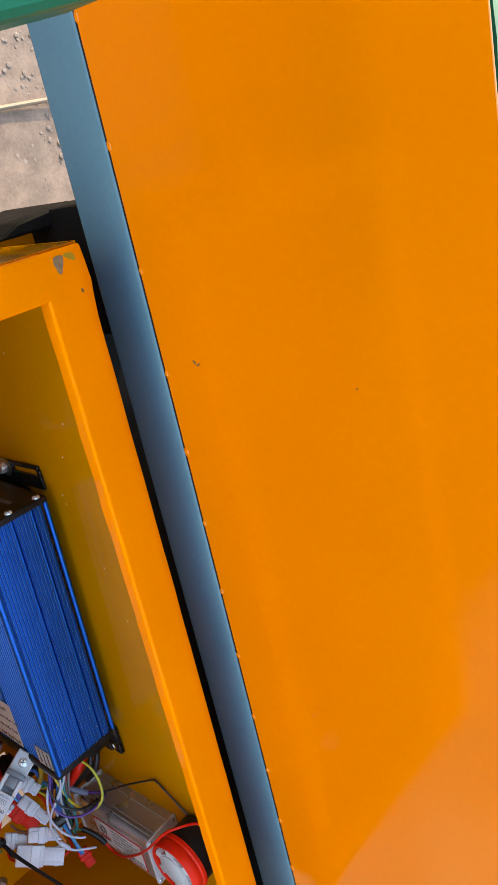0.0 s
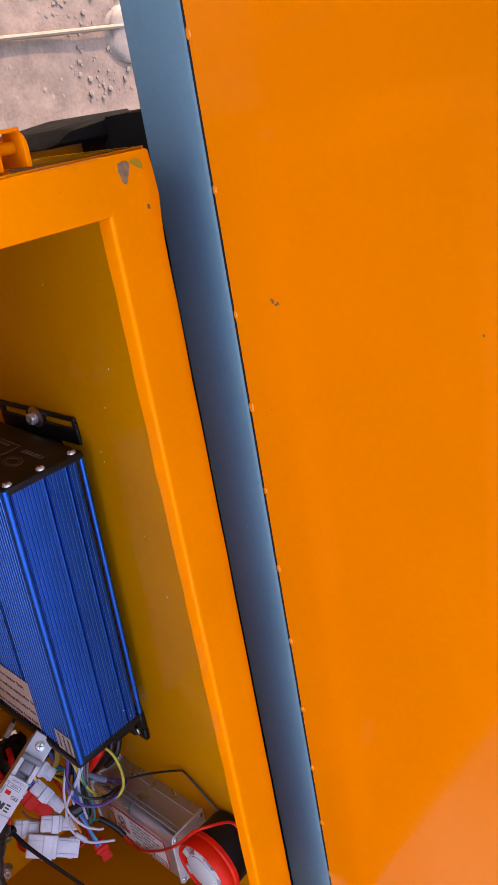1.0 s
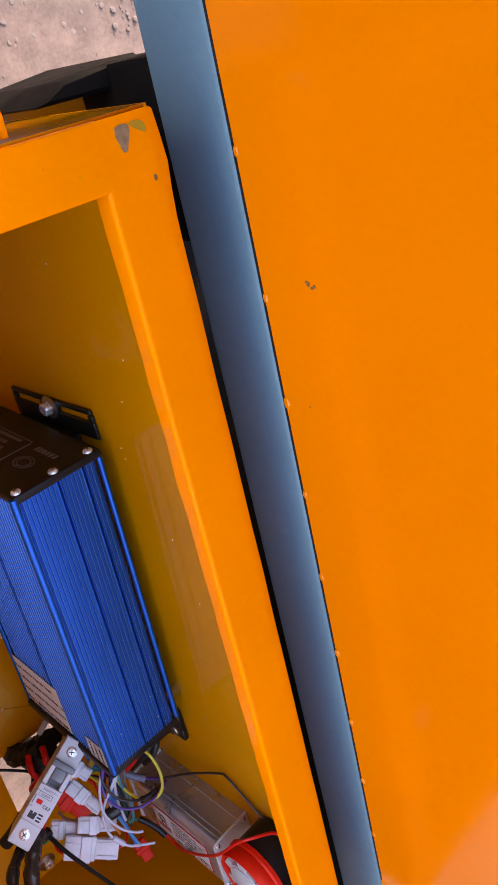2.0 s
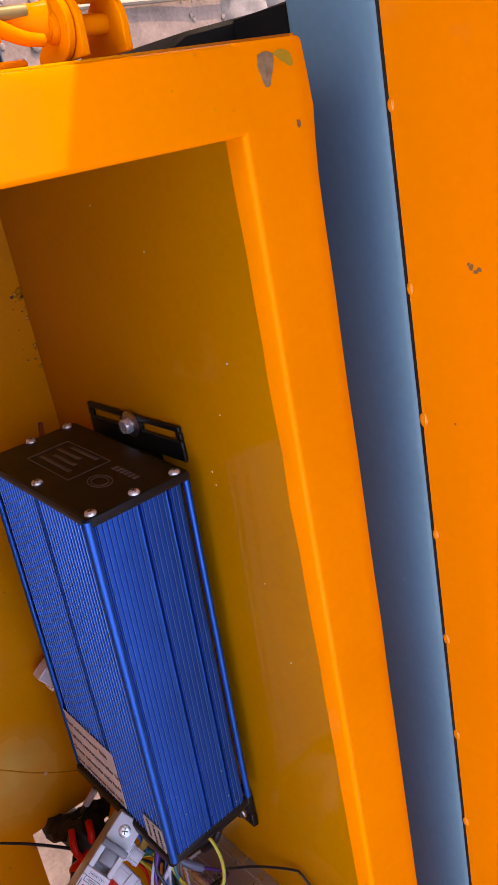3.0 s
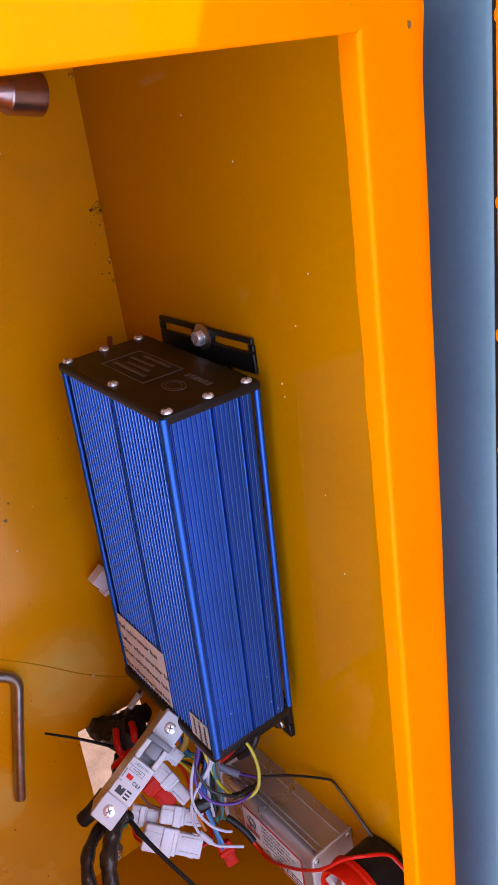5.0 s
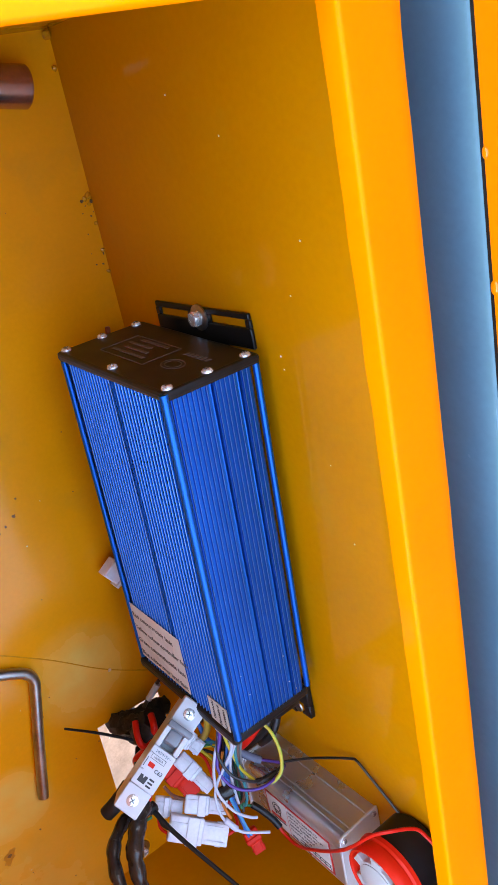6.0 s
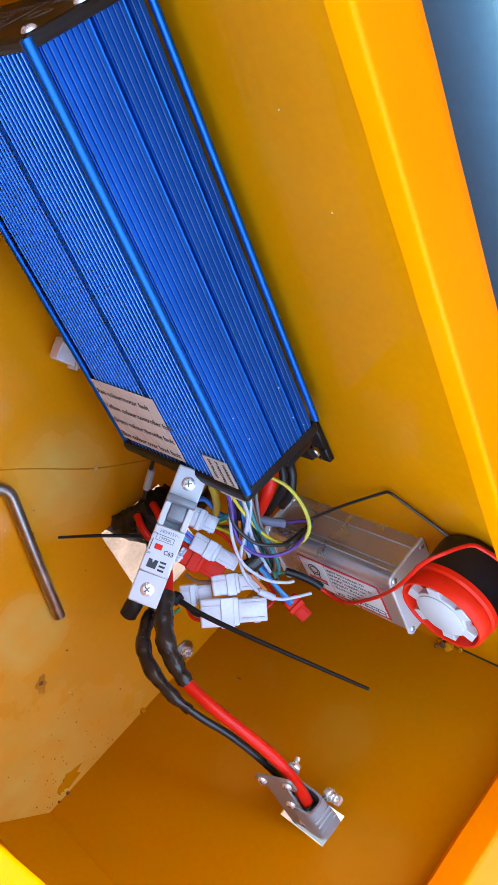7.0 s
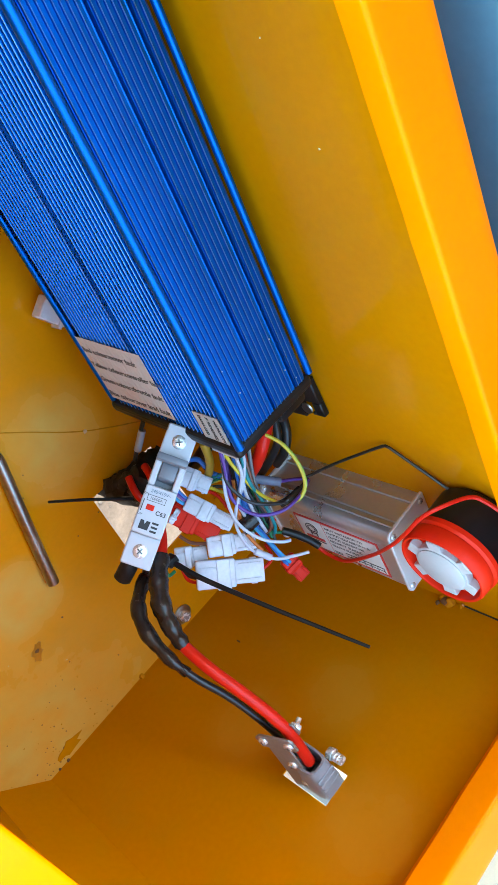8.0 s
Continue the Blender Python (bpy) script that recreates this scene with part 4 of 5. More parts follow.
def horn():
    m = Matrix.Translation((0, 0.1150, 0.2398)) @ pose(0, 0, 0, 0, -90, 0) @ Matrix.Diagonal((0.88, 0.88, 1.0, 1))
    unit = thing("warning_horn", "round black warning horn with a red ring and white star insert", "horn", Matrix.Translation((0, 0.1150, 0.2398)))
    part("body", turned(m, lathe([(0, 0.0), (0.026, 0.0), (0.0295, 0.003), (0.0300, 0.030), (0.0285, 0.034), (0, 0.034)], 48)), BLACKPLASTIC, unit)
    part("ring", turned(m, lathe([(0.0275, 0.0350), (0.0278, 0.0425), (0.0284, 0.0436), (0.0298, 0.0438), (0.0308, 0.0420), (0.0316, 0.0350), (0.0308, 0.0335), (0.0324, 0.0320), (0.0326, 0.0290), (0.0302, 0.0280)], 56)), REDPLASTIC, unit, "red plastic ring")
    part("backing", turned(m, lathe([(0, 0.0375), (0.0280, 0.0375), (0.0280, 0.0350), (0, 0.0350)], 40)), REDPLASTIC, unit)
    pts = []
    for k in range(6):
        a = math.pi / 3 * k + 0.5
        for da, r in ((-0.24, 0.0195), (-0.20, 0.0262), (0.20, 0.0262), (0.24, 0.0195)):
            pts.append((r * math.cos(a + da), r * math.sin(a + da)))
        for da in (0.42, 0.62):
            pts.append((0.0195 * math.cos(a + da), 0.0195 * math.sin(a + da)))
    star = part("star_insert", turned(m, prism(pts, 0.0376, 0.0432, 0.0005)), INSERT, unit, "white toothed plastic insert")
    part("disc", turned(m, lathe([(0, 0.0445), (0.0165, 0.0445), (0.0178, 0.0439), (0.0178, 0.0429), (0, 0.0429)], 40)), INSERT, star)
    return unit


converter()
horn()


# ---- the loose circuit breaker ----
def breaker():
    p1, p2 = Vector((-0.0868, 0.2203, 0.119)), Vector((-0.1434, 0.1869, 0.120))
    down = (p2 - p1).normalized()
    across = Vector((0.395, -0.649, 0.650))
    m = basis((p1 + p2) / 2, across, -down)
    # local: x across the face, y up the face, z out of it
    unit = thing("circuit_breaker", "white miniature circuit breaker with a grey toggle, hanging on its wires", "circuit breaker", m)
    w = 0.0092
    part("case", turned(m, block((-w, -0.0425, -0.046), (w, 0.0425, -0.0105), 0.0008, 1)), MCBWHITE, unit)
    part("terminal_face", turned(m, block((-w, 0.0235, -0.0105), (w, 0.0425, -0.0005), 0.0008, 1)), MCBWHITE, unit)
    part("terminal_face", turned(m, block((-w, -0.0425, -0.0105), (w, -0.0235, -0.0005), 0.0008, 1)), MCBWHITE, unit)
    front = part("front", turned(m, block((-w, -0.0232, -0.0105), (w, 0.0050, 0.0035), 0.0010, 2)), MCBWHITE, unit)
    part("cheek", turned(m, block((-w, 0.0050, -0.0105), (-0.0052, 0.0232, 0.0030), 0.0008, 1)), MCBWHITE, unit)
    part("cheek", turned(m, block((0.0052, 0.0050, -0.0105), (w, 0.0232, 0.0030), 0.0008, 1)), MCBWHITE, unit)
    part("well", turned(m, block((-0.0052, 0.0048, -0.0105), (0.0052, 0.0234, -0.0060))), MCBGREY, unit)
    toggle = part("toggle", turned(m @ pose(0, 0.0165, -0.002, -18, 0, 0), block((-0.0050, -0.0075, -0.005), (0.0050, 0.0060, 0.0045), 0.0012, 2)), MCBGREY, unit, "grey toggle switched up")
    part("toggle_bar", turned(m @ pose(0, 0.0222, 0.0055, -18, 0, 0), block((-w, -0.0022, -0.003), (w, 0.0022, 0.0020), 0.0009, 2)), MCBGREY, unit)
    for y in (0.0332, -0.0332):
        screw(unit, m @ pose(0, y, -0.0006, 0, 0, 25 if y > 0 else 60), 0.0042, 0.0012)
    f = 0.0036
    lettering("lettering", "240/415V~", 0.0027, m @ Matrix.Translation((-0.0056, 0.0012, f)), GREYBLUE, front)
    part("print_frame", turned(m, block((-0.0064, -0.0038, f - 0.0002), (0.0046, -0.0002, f + 0.0001))), INK, front)
    part("print_field", turned(m, block((-0.0061, -0.0035, f - 0.0002), (0.0043, -0.0005, f + 0.00015))), MCBWHITE, front)
    lettering("lettering", "10000A", 0.0024, m @ Matrix.Translation((-0.0048, -0.0028, f + 0.0001)), INK, front)
    part("indicator", turned(m, block((-0.0052, -0.0090, f - 0.0004), (-0.0006, -0.0058, f + 0.0003), 0.0002, 1)), REDPLASTIC, front, "red position window")
    lettering("lettering", "C63", 0.0036, m @ Matrix.Translation((0.0010, -0.0105, f)), INK, front, 0.00006)
    lettering("lettering", "ON", 0.0017, m @ Matrix.Translation((-0.0089, -0.0008, f)), INK, front)
    lettering("lettering", "OFF", 0.0017, m @ Matrix.Translation((-0.0089, -0.0130, f)), INK, front)
    part("print_arrow", turned(m, block((-0.0079, -0.0105, f - 0.0001), (-0.0074, -0.0035, f + 0.0001))), INK, front)
    # maker's mark as plain shapes
    part("mark_block", turned(m, prism([(-0.0058, -0.0204), (-0.0002, -0.0204), (0.0002, -0.0152), (-0.0020, -0.0152), (-0.0028, -0.0172), (-0.0036, -0.0152), (-0.0056, -0.0152)], f - 0.0001, f + 0.0001)), INK, front)
    for y in (-0.0202, -0.0178, -0.0154):
        part("mark_stroke", turned(m, block((0.0012, y - 0.0006, f - 0.0001), (0.0050, y + 0.0006, f + 0.0001))), INK, front)
    return unit


breaker()


# ---- wiring ----
harness = thing("wiring_harness", "tangle of coloured control wires with nylon plugs", "wiring", pose(-0.085, 0.11, 0))


def wire(material, points, r=0.0011, label=""):
    return part("wire", hose(points, r, 8, 7), material, harness, label)


EARTH = [(-0.0352, 0.1801, 0.1222), (-0.0322, 0.1712, 0.1300), (-0.0309, 0.1544, 0.1340), (-0.0340, 0.1399, 0.1360), (-0.0405, 0.1324, 0.1342), (-0.0468, 0.1296, 0.1289)]
wire(W_YELLOW, EARTH, 0.0012, "yellow wire with a green stripe")
part("stripe", hose([(x + 0.0005, y - 0.0004, z + 0.0004) for x, y, z in EARTH], 0.0009, 8, 7), W_LIME, harness, "green stripe")
wire(W_YELLOW, [(-0.0650, 0.2023, 0.1198), (-0.0636, 0.1830, 0.1166), (-0.0617, 0.1648, 0.1180), (-0.0587, 0.1486, 0.1208), (-0.0519, 0.1340, 0.1251)], 0.0012)
wire(W_PURPLE, [(-0.0652, 0.1999, 0.1189), (-0.0688, 0.1806, 0.1166), (-0.0729, 0.1691, 0.1160), (-0.0755, 0.1593, 0.1173), (-0.0736, 0.1481, 0.1212), (-0.0677, 0.1399, 0.1268), (-0.0564, 0.1346, 0.1322), (-0.0445, 0.1339, 0.1343), (-0.0279, 0.1312, 0.1291), (-0.0262, 0.1316, 0.1242), (-0.0369, 0.1346, 0.1105)], 0.0012)
wire(W_WHITE, [(-0.0591, 0.1933, 0.1208), (-0.0601, 0.1806, 0.1197), (-0.0621, 0.1698, 0.1193), (-0.0688, 0.1606, 0.1186), (-0.0783, 0.1522, 0.1190), (-0.0846, 0.1435, 0.1208), (-0.0873, 0.1322, 0.1258), (-0.0854, 0.1229, 0.1309), (-0.0795, 0.1144, 0.1367), (-0.0703, 0.1091, 0.1413), (-0.0612, 0.1047, 0.1452)], 0.0011)
wire(W_WHITE, [(-0.0647, 0.1917, 0.1175), (-0.0703, 0.1762, 0.1142), (-0.0763, 0.1674, 0.1161), (-0.0810, 0.1578, 0.1191), (-0.0834, 0.1485, 0.1227), (-0.0817, 0.1383, 0.1258), (-0.0771, 0.1278, 0.1313), (-0.0695, 0.1200, 0.1360), (-0.0645, 0.1168, 0.1376)], 0.0011, "white wire with a purple stripe")
wire(W_WHITE, [(-0.0524, 0.1880, 0.1194), (-0.0567, 0.1749, 0.1199), (-0.0651, 0.1623, 0.1187), (-0.0730, 0.1539, 0.1170), (-0.0736, 0.1444, 0.1162), (-0.0728, 0.1313, 0.1159)], 0.0011)
wire(W_BLACK, [(-0.0642, 0.1900, 0.1137), (-0.0718, 0.1732, 0.1159), (-0.0721, 0.1622, 0.1202), (-0.0689, 0.1526, 0.1247), (-0.0610, 0.1443, 0.1284), (-0.0495, 0.1352, 0.1289), (-0.0353, 0.1324, 0.1282), (-0.0253, 0.1317, 0.1271)], 0.0012)
wire(W_TEAL, [(-0.0535, 0.1888, 0.1184), (-0.0602, 0.1630, 0.1199), (-0.0592, 0.1462, 0.1199), (-0.0597, 0.1336, 0.1214), (-0.0611, 0.1214, 0.1223), (-0.0636, 0.1150, 0.1211)], 0.0012)
wire(W_BROWN, [(-0.0525, 0.1801, 0.1175), (-0.0575, 0.1597, 0.1181), (-0.0603, 0.1412, 0.1181), (-0.0602, 0.1280, 0.1202), (-0.0635, 0.1200, 0.1199), (-0.0672, 0.1166, 0.1160)], 0.0012)
wire(W_BLACK, [(-0.0561, 0.1826, 0.1144), (-0.0612, 0.1621, 0.1150), (-0.0622, 0.1474, 0.1153), (-0.0609, 0.1327, 0.1165), (-0.0617, 0.1222, 0.1163)], 0.0012)
wire(W_ORANGE, [(-0.0646, 0.1638, 0.1100), (-0.0721, 0.1480, 0.1114), (-0.0752, 0.1410, 0.1130), (-0.0771, 0.1314, 0.1118), (-0.0770, 0.1205, 0.1135), (-0.0755, 0.1087, 0.1164)], 0.0012)
wire(W_BLUE, [(-0.0563, 0.1684, 0.1172), (-0.0650, 0.1558, 0.1158), (-0.0703, 0.1475, 0.1150), (-0.0709, 0.1372, 0.1148), (-0.0703, 0.1257, 0.1158), (-0.0698, 0.1141, 0.1169), (-0.0687, 0.1007, 0.1196), (-0.0687, 0.0891, 0.1232)], 0.0012)
wire(W_SKY, [(-0.0621, 0.1628, 0.1141), (-0.0700, 0.1522, 0.1141), (-0.0718, 0.1399, 0.1150), (-0.0720, 0.1282, 0.1172), (-0.0705, 0.1173, 0.1182), (-0.0685, 0.1032, 0.1217), (-0.0664, 0.0897, 0.1248)], 0.0012)
wire(W_BLUE, [(-0.0648, 0.1613, 0.1169), (-0.0684, 0.1462, 0.1167), (-0.0703, 0.1317, 0.1165), (-0.0688, 0.1139, 0.1187), (-0.0680, 0.0972, 0.1225), (-0.0686, 0.0883, 0.1238)], 0.0011)
wire(W_YELLOW, [(-0.0718, 0.1555, 0.0851), (-0.0686, 0.1505, 0.0925), (-0.0672, 0.1481, 0.1000), (-0.0640, 0.1521, 0.1060)], 0.0012)
wire(W_YELLOW, [(-0.0691, 0.1554, 0.0834), (-0.0645, 0.1547, 0.0882), (-0.0590, 0.1574, 0.0959), (-0.0558, 0.1619, 0.1041)], 0.0012)
wire(W_RED, [(-0.0732, 0.1531, 0.0837), (-0.0715, 0.1488, 0.0915), (-0.0731, 0.1438, 0.0986), (-0.0747, 0.1365, 0.1036), (-0.0759, 0.1270, 0.1051)], 0.0012)
wire(W_TEAL, [(-0.0688, 0.1566, 0.0827), (-0.0628, 0.1581, 0.0888), (-0.0586, 0.1596, 0.0970), (-0.0530, 0.1695, 0.1071)], 0.0012)
wire(W_GREEN, [(-0.0697, 0.1549, 0.0836), (-0.0633, 0.1556, 0.0893), (-0.0602, 0.1549, 0.0974), (-0.0545, 0.1609, 0.1078)], 0.0012)
wire(W_BLACK, [(-0.0719, 0.1535, 0.0839), (-0.0666, 0.1523, 0.0906), (-0.0641, 0.1503, 0.0982), (-0.0643, 0.1465, 0.1074)], 0.0012)
wire(W_SKY, [(-0.0914, 0.1621, 0.0758), (-0.0904, 0.1564, 0.0779), (-0.0876, 0.1507, 0.0805)], 0.0012)
wire(W_PURPLE, [(-0.0889, 0.1637, 0.0755), (-0.0879, 0.1572, 0.0782), (-0.0861, 0.1513, 0.0805)], 0.0012)
wire(W_BLUE, [(-0.0868, 0.1649, 0.0753), (-0.0864, 0.1579, 0.0782), (-0.0846, 0.1520, 0.0806)], 0.0012)
wire(W_BROWN, [(-0.1041, 0.1368, 0.0774), (-0.1017, 0.1299, 0.0834), (-0.0950, 0.1257, 0.0915)], 0.0012)
wire(W_RED, [(-0.1171, 0.1189, 0.0811), (-0.1197, 0.1131, 0.0872), (-0.1167, 0.1104, 0.0955)], 0.0012)
wire(W_BLACK, [(-0.1165, 0.1212, 0.0796), (-0.1176, 0.1151, 0.0864), (-0.1147, 0.1124, 0.0947)], 0.0012)
wire(W_GREEN, [(-0.1201, 0.1286, 0.0779), (-0.1254, 0.1260, 0.0781), (-0.1261, 0.1211, 0.0789), (-0.1211, 0.1200, 0.0789)], 0.0012)
wire(W_RED, [(-0.0842, 0.0977, 0.1165), (-0.0785, 0.0980, 0.1182), (-0.0713, 0.0976, 0.1158), (-0.0672, 0.1008, 0.1071)], 0.0012)
wire(W_GREEN, [(-0.0723, 0.1223, 0.1073), (-0.0658, 0.1161, 0.1116), (-0.0615, 0.1118, 0.1164), (-0.0557, 0.1069, 0.1195)], 0.0012)
wire(W_RED, [(-0.0735, 0.1192, 0.1066), (-0.0683, 0.1139, 0.1111), (-0.0627, 0.1156, 0.1157), (-0.0580, 0.1227, 0.1198)], 0.0012)
wire(W_BLUE, [(-0.0677, 0.1728, 0.0735), (-0.0639, 0.1708, 0.0789), (-0.0636, 0.1610, 0.0838), (-0.0616, 0.1565, 0.0905)], 0.0018)
wire(W_GREY, [(-0.0469, 0.1797, 0.1172), (-0.0541, 0.1551, 0.1149), (-0.0557, 0.1384, 0.1165), (-0.0570, 0.1254, 0.1181)], 0.0012)
part("thick_lead", hose([(-0.0619, 0.1893, 0.0942), (-0.0630, 0.1771, 0.0927), (-0.0641, 0.1660, 0.0876), (-0.0661, 0.1537, 0.0780)], .0028, 12, 6), W_OCHRE, harness, "thick ochre wire")
part("clear_sleeve", hose([(-0.0498, 0.1479, 0.1011), (-0.0432, 0.1405, 0.1063), (-0.0361, 0.1336, 0.1114)], .0032, 12, 6), CLEARSLEEVE, harness, "smoky clear sleeve")
part("black_sleeve", hose([(-0.0525, 0.1340, 0.1262), (-0.0460, 0.1337, 0.1287), (-0.0353, 0.1327, 0.1293)], .0026, 12, 6), TAPE, harness, "black taped joint")
part("black_sleeve", hose([(-0.0566, 0.1092, 0.1188), (-0.0526, 0.1037, 0.1243), (-0.0484, 0.0956, 0.1306), (-0.0467, 0.0896, 0.1357)], .0027, 12, 6), BLACKPLASTIC, harness, "black heat-shrink sleeve")
part("tape_band", hose([(-0.0798, 0.1354, 0.1156), (-0.0746, 0.1355, 0.1173), (-0.0696, 0.1363, 0.1185)], .0054, 12, 6), TAPE, harness, "black tape band")
part("wire_label", hose([(-0.0863, 0.1261, 0.1294), (-0.0817, 0.1173, 0.1350)], .0023, 12, 6), W_WHITE, harness, "white marker sleeve")
part("phase_cable", hose([(-0.0260, 0.1825, 0.1171), (-0.0385, 0.1720, 0.1181), (-0.0451, 0.1572, 0.1087), (-0.0482, 0.1430, 0.0949), (-0.0516, 0.1296, 0.0831)], .0042, 12, 6), W_RED, harness, "thick red motor lead")
wire(W_BLUE, [(-0.0568, 0.1857, 0.1143), (-0.0639, 0.1648, 0.1146), (-0.0682, 0.1511, 0.1156), (-0.0702, 0.1388, 0.1164), (-0.0678, 0.1261, 0.1164)], 0.0012)
for k, strand in enumerate((W_BLACK, W_PURPLE, W_BLACK, W_NAVY, W_BLACK)):
    dx, dz = 0.0042 * k - 0.010, -0.0035 - 0.0015 * (k % 2)
    wire(strand, [(-0.0520 + dx, 0.1810, 0.1100 + dz), (-0.0585 + dx, 0.1600, 0.1095 + dz), (-0.0615 + 0.8 * dx, 0.1440, 0.1090 + dz), (-0.0635 + 0.6 * dx, 0.1300, 0.1090 + dz), (-0.0640 + 0.4 * dx, 0.1150, 0.1095 + dz)], 0.0013)
wire(W_BLACK, [(-0.0510, 0.1791, 0.1110), (-0.0579, 0.1577, 0.1117), (-0.0621, 0.1436, 0.1130), (-0.0638, 0.1310, 0.1141), (-0.0653, 0.1140, 0.1160)], 0.0012)
wire(W_WHITE, [(-0.0564, 0.1860, 0.1169), (-0.0630, 0.1649, 0.1174), (-0.0669, 0.1509, 0.1188), (-0.0684, 0.1383, 0.1200), (-0.0685, 0.1224, 0.1215)], 0.0012)
wire(W_GREEN, [(-0.0488, 0.1769, 0.1108), (-0.0558, 0.1555, 0.1115), (-0.0599, 0.1413, 0.1129), (-0.0616, 0.1287, 0.1140), (-0.0647, 0.1101, 0.1166)], 0.0012)
wire(W_RED, [(-0.0462, 0.1739, 0.1087), (-0.0541, 0.1528, 0.1089), (-0.0590, 0.1391, 0.1097), (-0.0615, 0.1269, 0.1102), (-0.0633, 0.1108, 0.1113)], 0.0012)
wire(W_BLACK, [(-0.0553, 0.1820, 0.1072), (-0.0625, 0.1609, 0.1076), (-0.0670, 0.1471, 0.1087), (-0.0690, 0.1346, 0.1096), (-0.0651, 0.1234, 0.1090)], 0.0012)
wire(W_PURPLE, [(-0.0536, 0.1802, 0.1066), (-0.0604, 0.1587, 0.1074), (-0.0644, 0.1444, 0.1090), (-0.0659, 0.1316, 0.1103), (-0.0645, 0.1169, 0.1115)], 0.0012)
wire(W_SKY, [(-0.0508, 0.1796, 0.1133), (-0.0586, 0.1589, 0.1131), (-0.0637, 0.1456, 0.1135), (-0.0665, 0.1337, 0.1138), (-0.0658, 0.1204, 0.1136)], 0.0012)
wire(W_BLACK, [(-0.0440, 0.1717, 0.1086), (-0.0514, 0.1502, 0.1092), (-0.0558, 0.1362, 0.1104), (-0.0578, 0.1235, 0.1115), (-0.0627, 0.1034, 0.1145)], 0.0012)
wire(W_BROWN, [(-0.0540, 0.1792, 0.1020), (-0.0616, 0.1580, 0.1024), (-0.0662, 0.1442, 0.1033), (-0.0684, 0.1317, 0.1041), (-0.0631, 0.1220, 0.1029)], 0.0012)
Y0 = 0.216
part("phase_cable", hose([(-0.030, Y0 + 0.004, 0.088), (-0.0330, 0.190, 0.082), (-0.0480, 0.1640, 0.066), (-0.0620, 0.1400, 0.040)], 0.0046, 14, 6), W_BLACK, harness, "thick black motor lead")
part("phase_cable", hose([(-0.046, Y0 + 0.004, 0.075), (-0.0530, 0.190, 0.066), (-0.0680, 0.1640, 0.050), (-0.0760, 0.1400, 0.020), (-0.078, 0.125, -0.06)], 0.0046, 14, 6), W_BLUE, harness, "thick blue motor lead")


def plug(a, b, wide, tall, material, label, ribs=True):
    """A wire-to-wire connector: stepped housing with latch and keying ribs, from a to b."""
    a, b = Vector(a), Vector(b)
    length = (b - a).length
    m = basis(a, b - a, Vector((-0.27, 0.58, 0.77)).cross(b - a))
    bm = block((0, -wide / 2, -tall / 2), (0.58 * length, wide / 2, tall / 2), 0.0014, 3)
    add(bm, block((0.54 * length, -wide * 0.41, -tall * 0.42), (length, wide * 0.41, tall * 0.42), 0.0008, 2))
    if ribs:
        add(bm, block((0.30 * length, -wide * 0.56, -tall * 0.3), (0.50 * length, wide * 0.5, tall / 2 + 0.0011), 0.0006, 1))
        add(bm, block((0.02 * length, wide * 0.20, tall / 2 - 0.0004), (0.30 * length, wide * 0.26, tall / 2 + 0.0006), 0.0002, 1))
        for s in (-1, 1):
            add(bm, block((0.62 * length, s * wide * 0.27 - 0.0006, tall * 0.38), (0.96 * length, s * wide * 0.27 + 0.0006, tall * 0.42 + 0.0008), 0.0002, 1))
        add(bm, block((0.80 * length, -wide * 0.46, -tall * 0.2), (0.90 * length, wide * 0.46, tall * 0.2), 0.0004, 1))
    return part("plug", turned(m, bm), material, harness, label)


plug((-0.0776, 0.1680, 0.0736), (-0.0703, 0.1544, 0.0864), 0.0138, 0.0085, NYLON, "milky nylon plug")
plug((-0.0868, 0.1540, 0.0783), (-0.0778, 0.1305, 0.1018), 0.0125, 0.0085, NYLON, "milky nylon plug")
plug((-0.0957, 0.1513, 0.0694), (-0.0866, 0.1254, 0.0921), 0.0165, 0.0105, REDPLASTIC, "red plastic plug")
plug((-0.1029, 0.1476, 0.0735), (-0.0930, 0.1515, 0.0754), 0.0045, 0.012, NYLON, "clear nylon latch collar")
plug((-0.0973, 0.1238, 0.0908), (-0.0726, 0.1130, 0.1090), 0.014, 0.0095, NYLON, "milky nylon plug")
plug((-0.1147, 0.1237, 0.0745), (-0.0981, 0.1158, 0.0862), 0.014, 0.009, NYLON, "dull milky nylon plug")
plug((-0.1154, 0.1155, 0.0921), (-0.0824, 0.0973, 0.1174), 0.019, 0.011, NYLON, "wide milky nylon plug")
plug((-0.0653, 0.0911, 0.1202), (-0.0649, 0.0748, 0.1300), 0.0115, 0.007, REDPLASTIC, "small red plug")


# tape-wrapped bundle that comes up through the floor opening
part("taped_lead", hose([(-0.082, 0.118, -0.20), (-0.084, 0.128, -0.02), (-0.0880, 0.1420, 0.020), (-0.0900, 0.1530, 0.034), (-0.0820, 0.1660, 0.044)], lambda t: 0.0105 + 0.003 * math.sin(9 * t), 14, 7, 0.16, 5), CLOTHTAPE, harness, "lead wrapped in wrinkled black tape")
part("taped_lead", hose([(-0.0960, 0.1440, -0.02), (-0.0980, 0.1540, 0.012), (-0.0930, 0.1630, 0.026), (-0.084, 0.162, 0.036)], lambda t: 0.0072 + 0.002 * math.sin(7 * t), 12, 7, 0.2, 6), CLOTHTAPE, harness, "lead wrapped in wrinkled black tape")
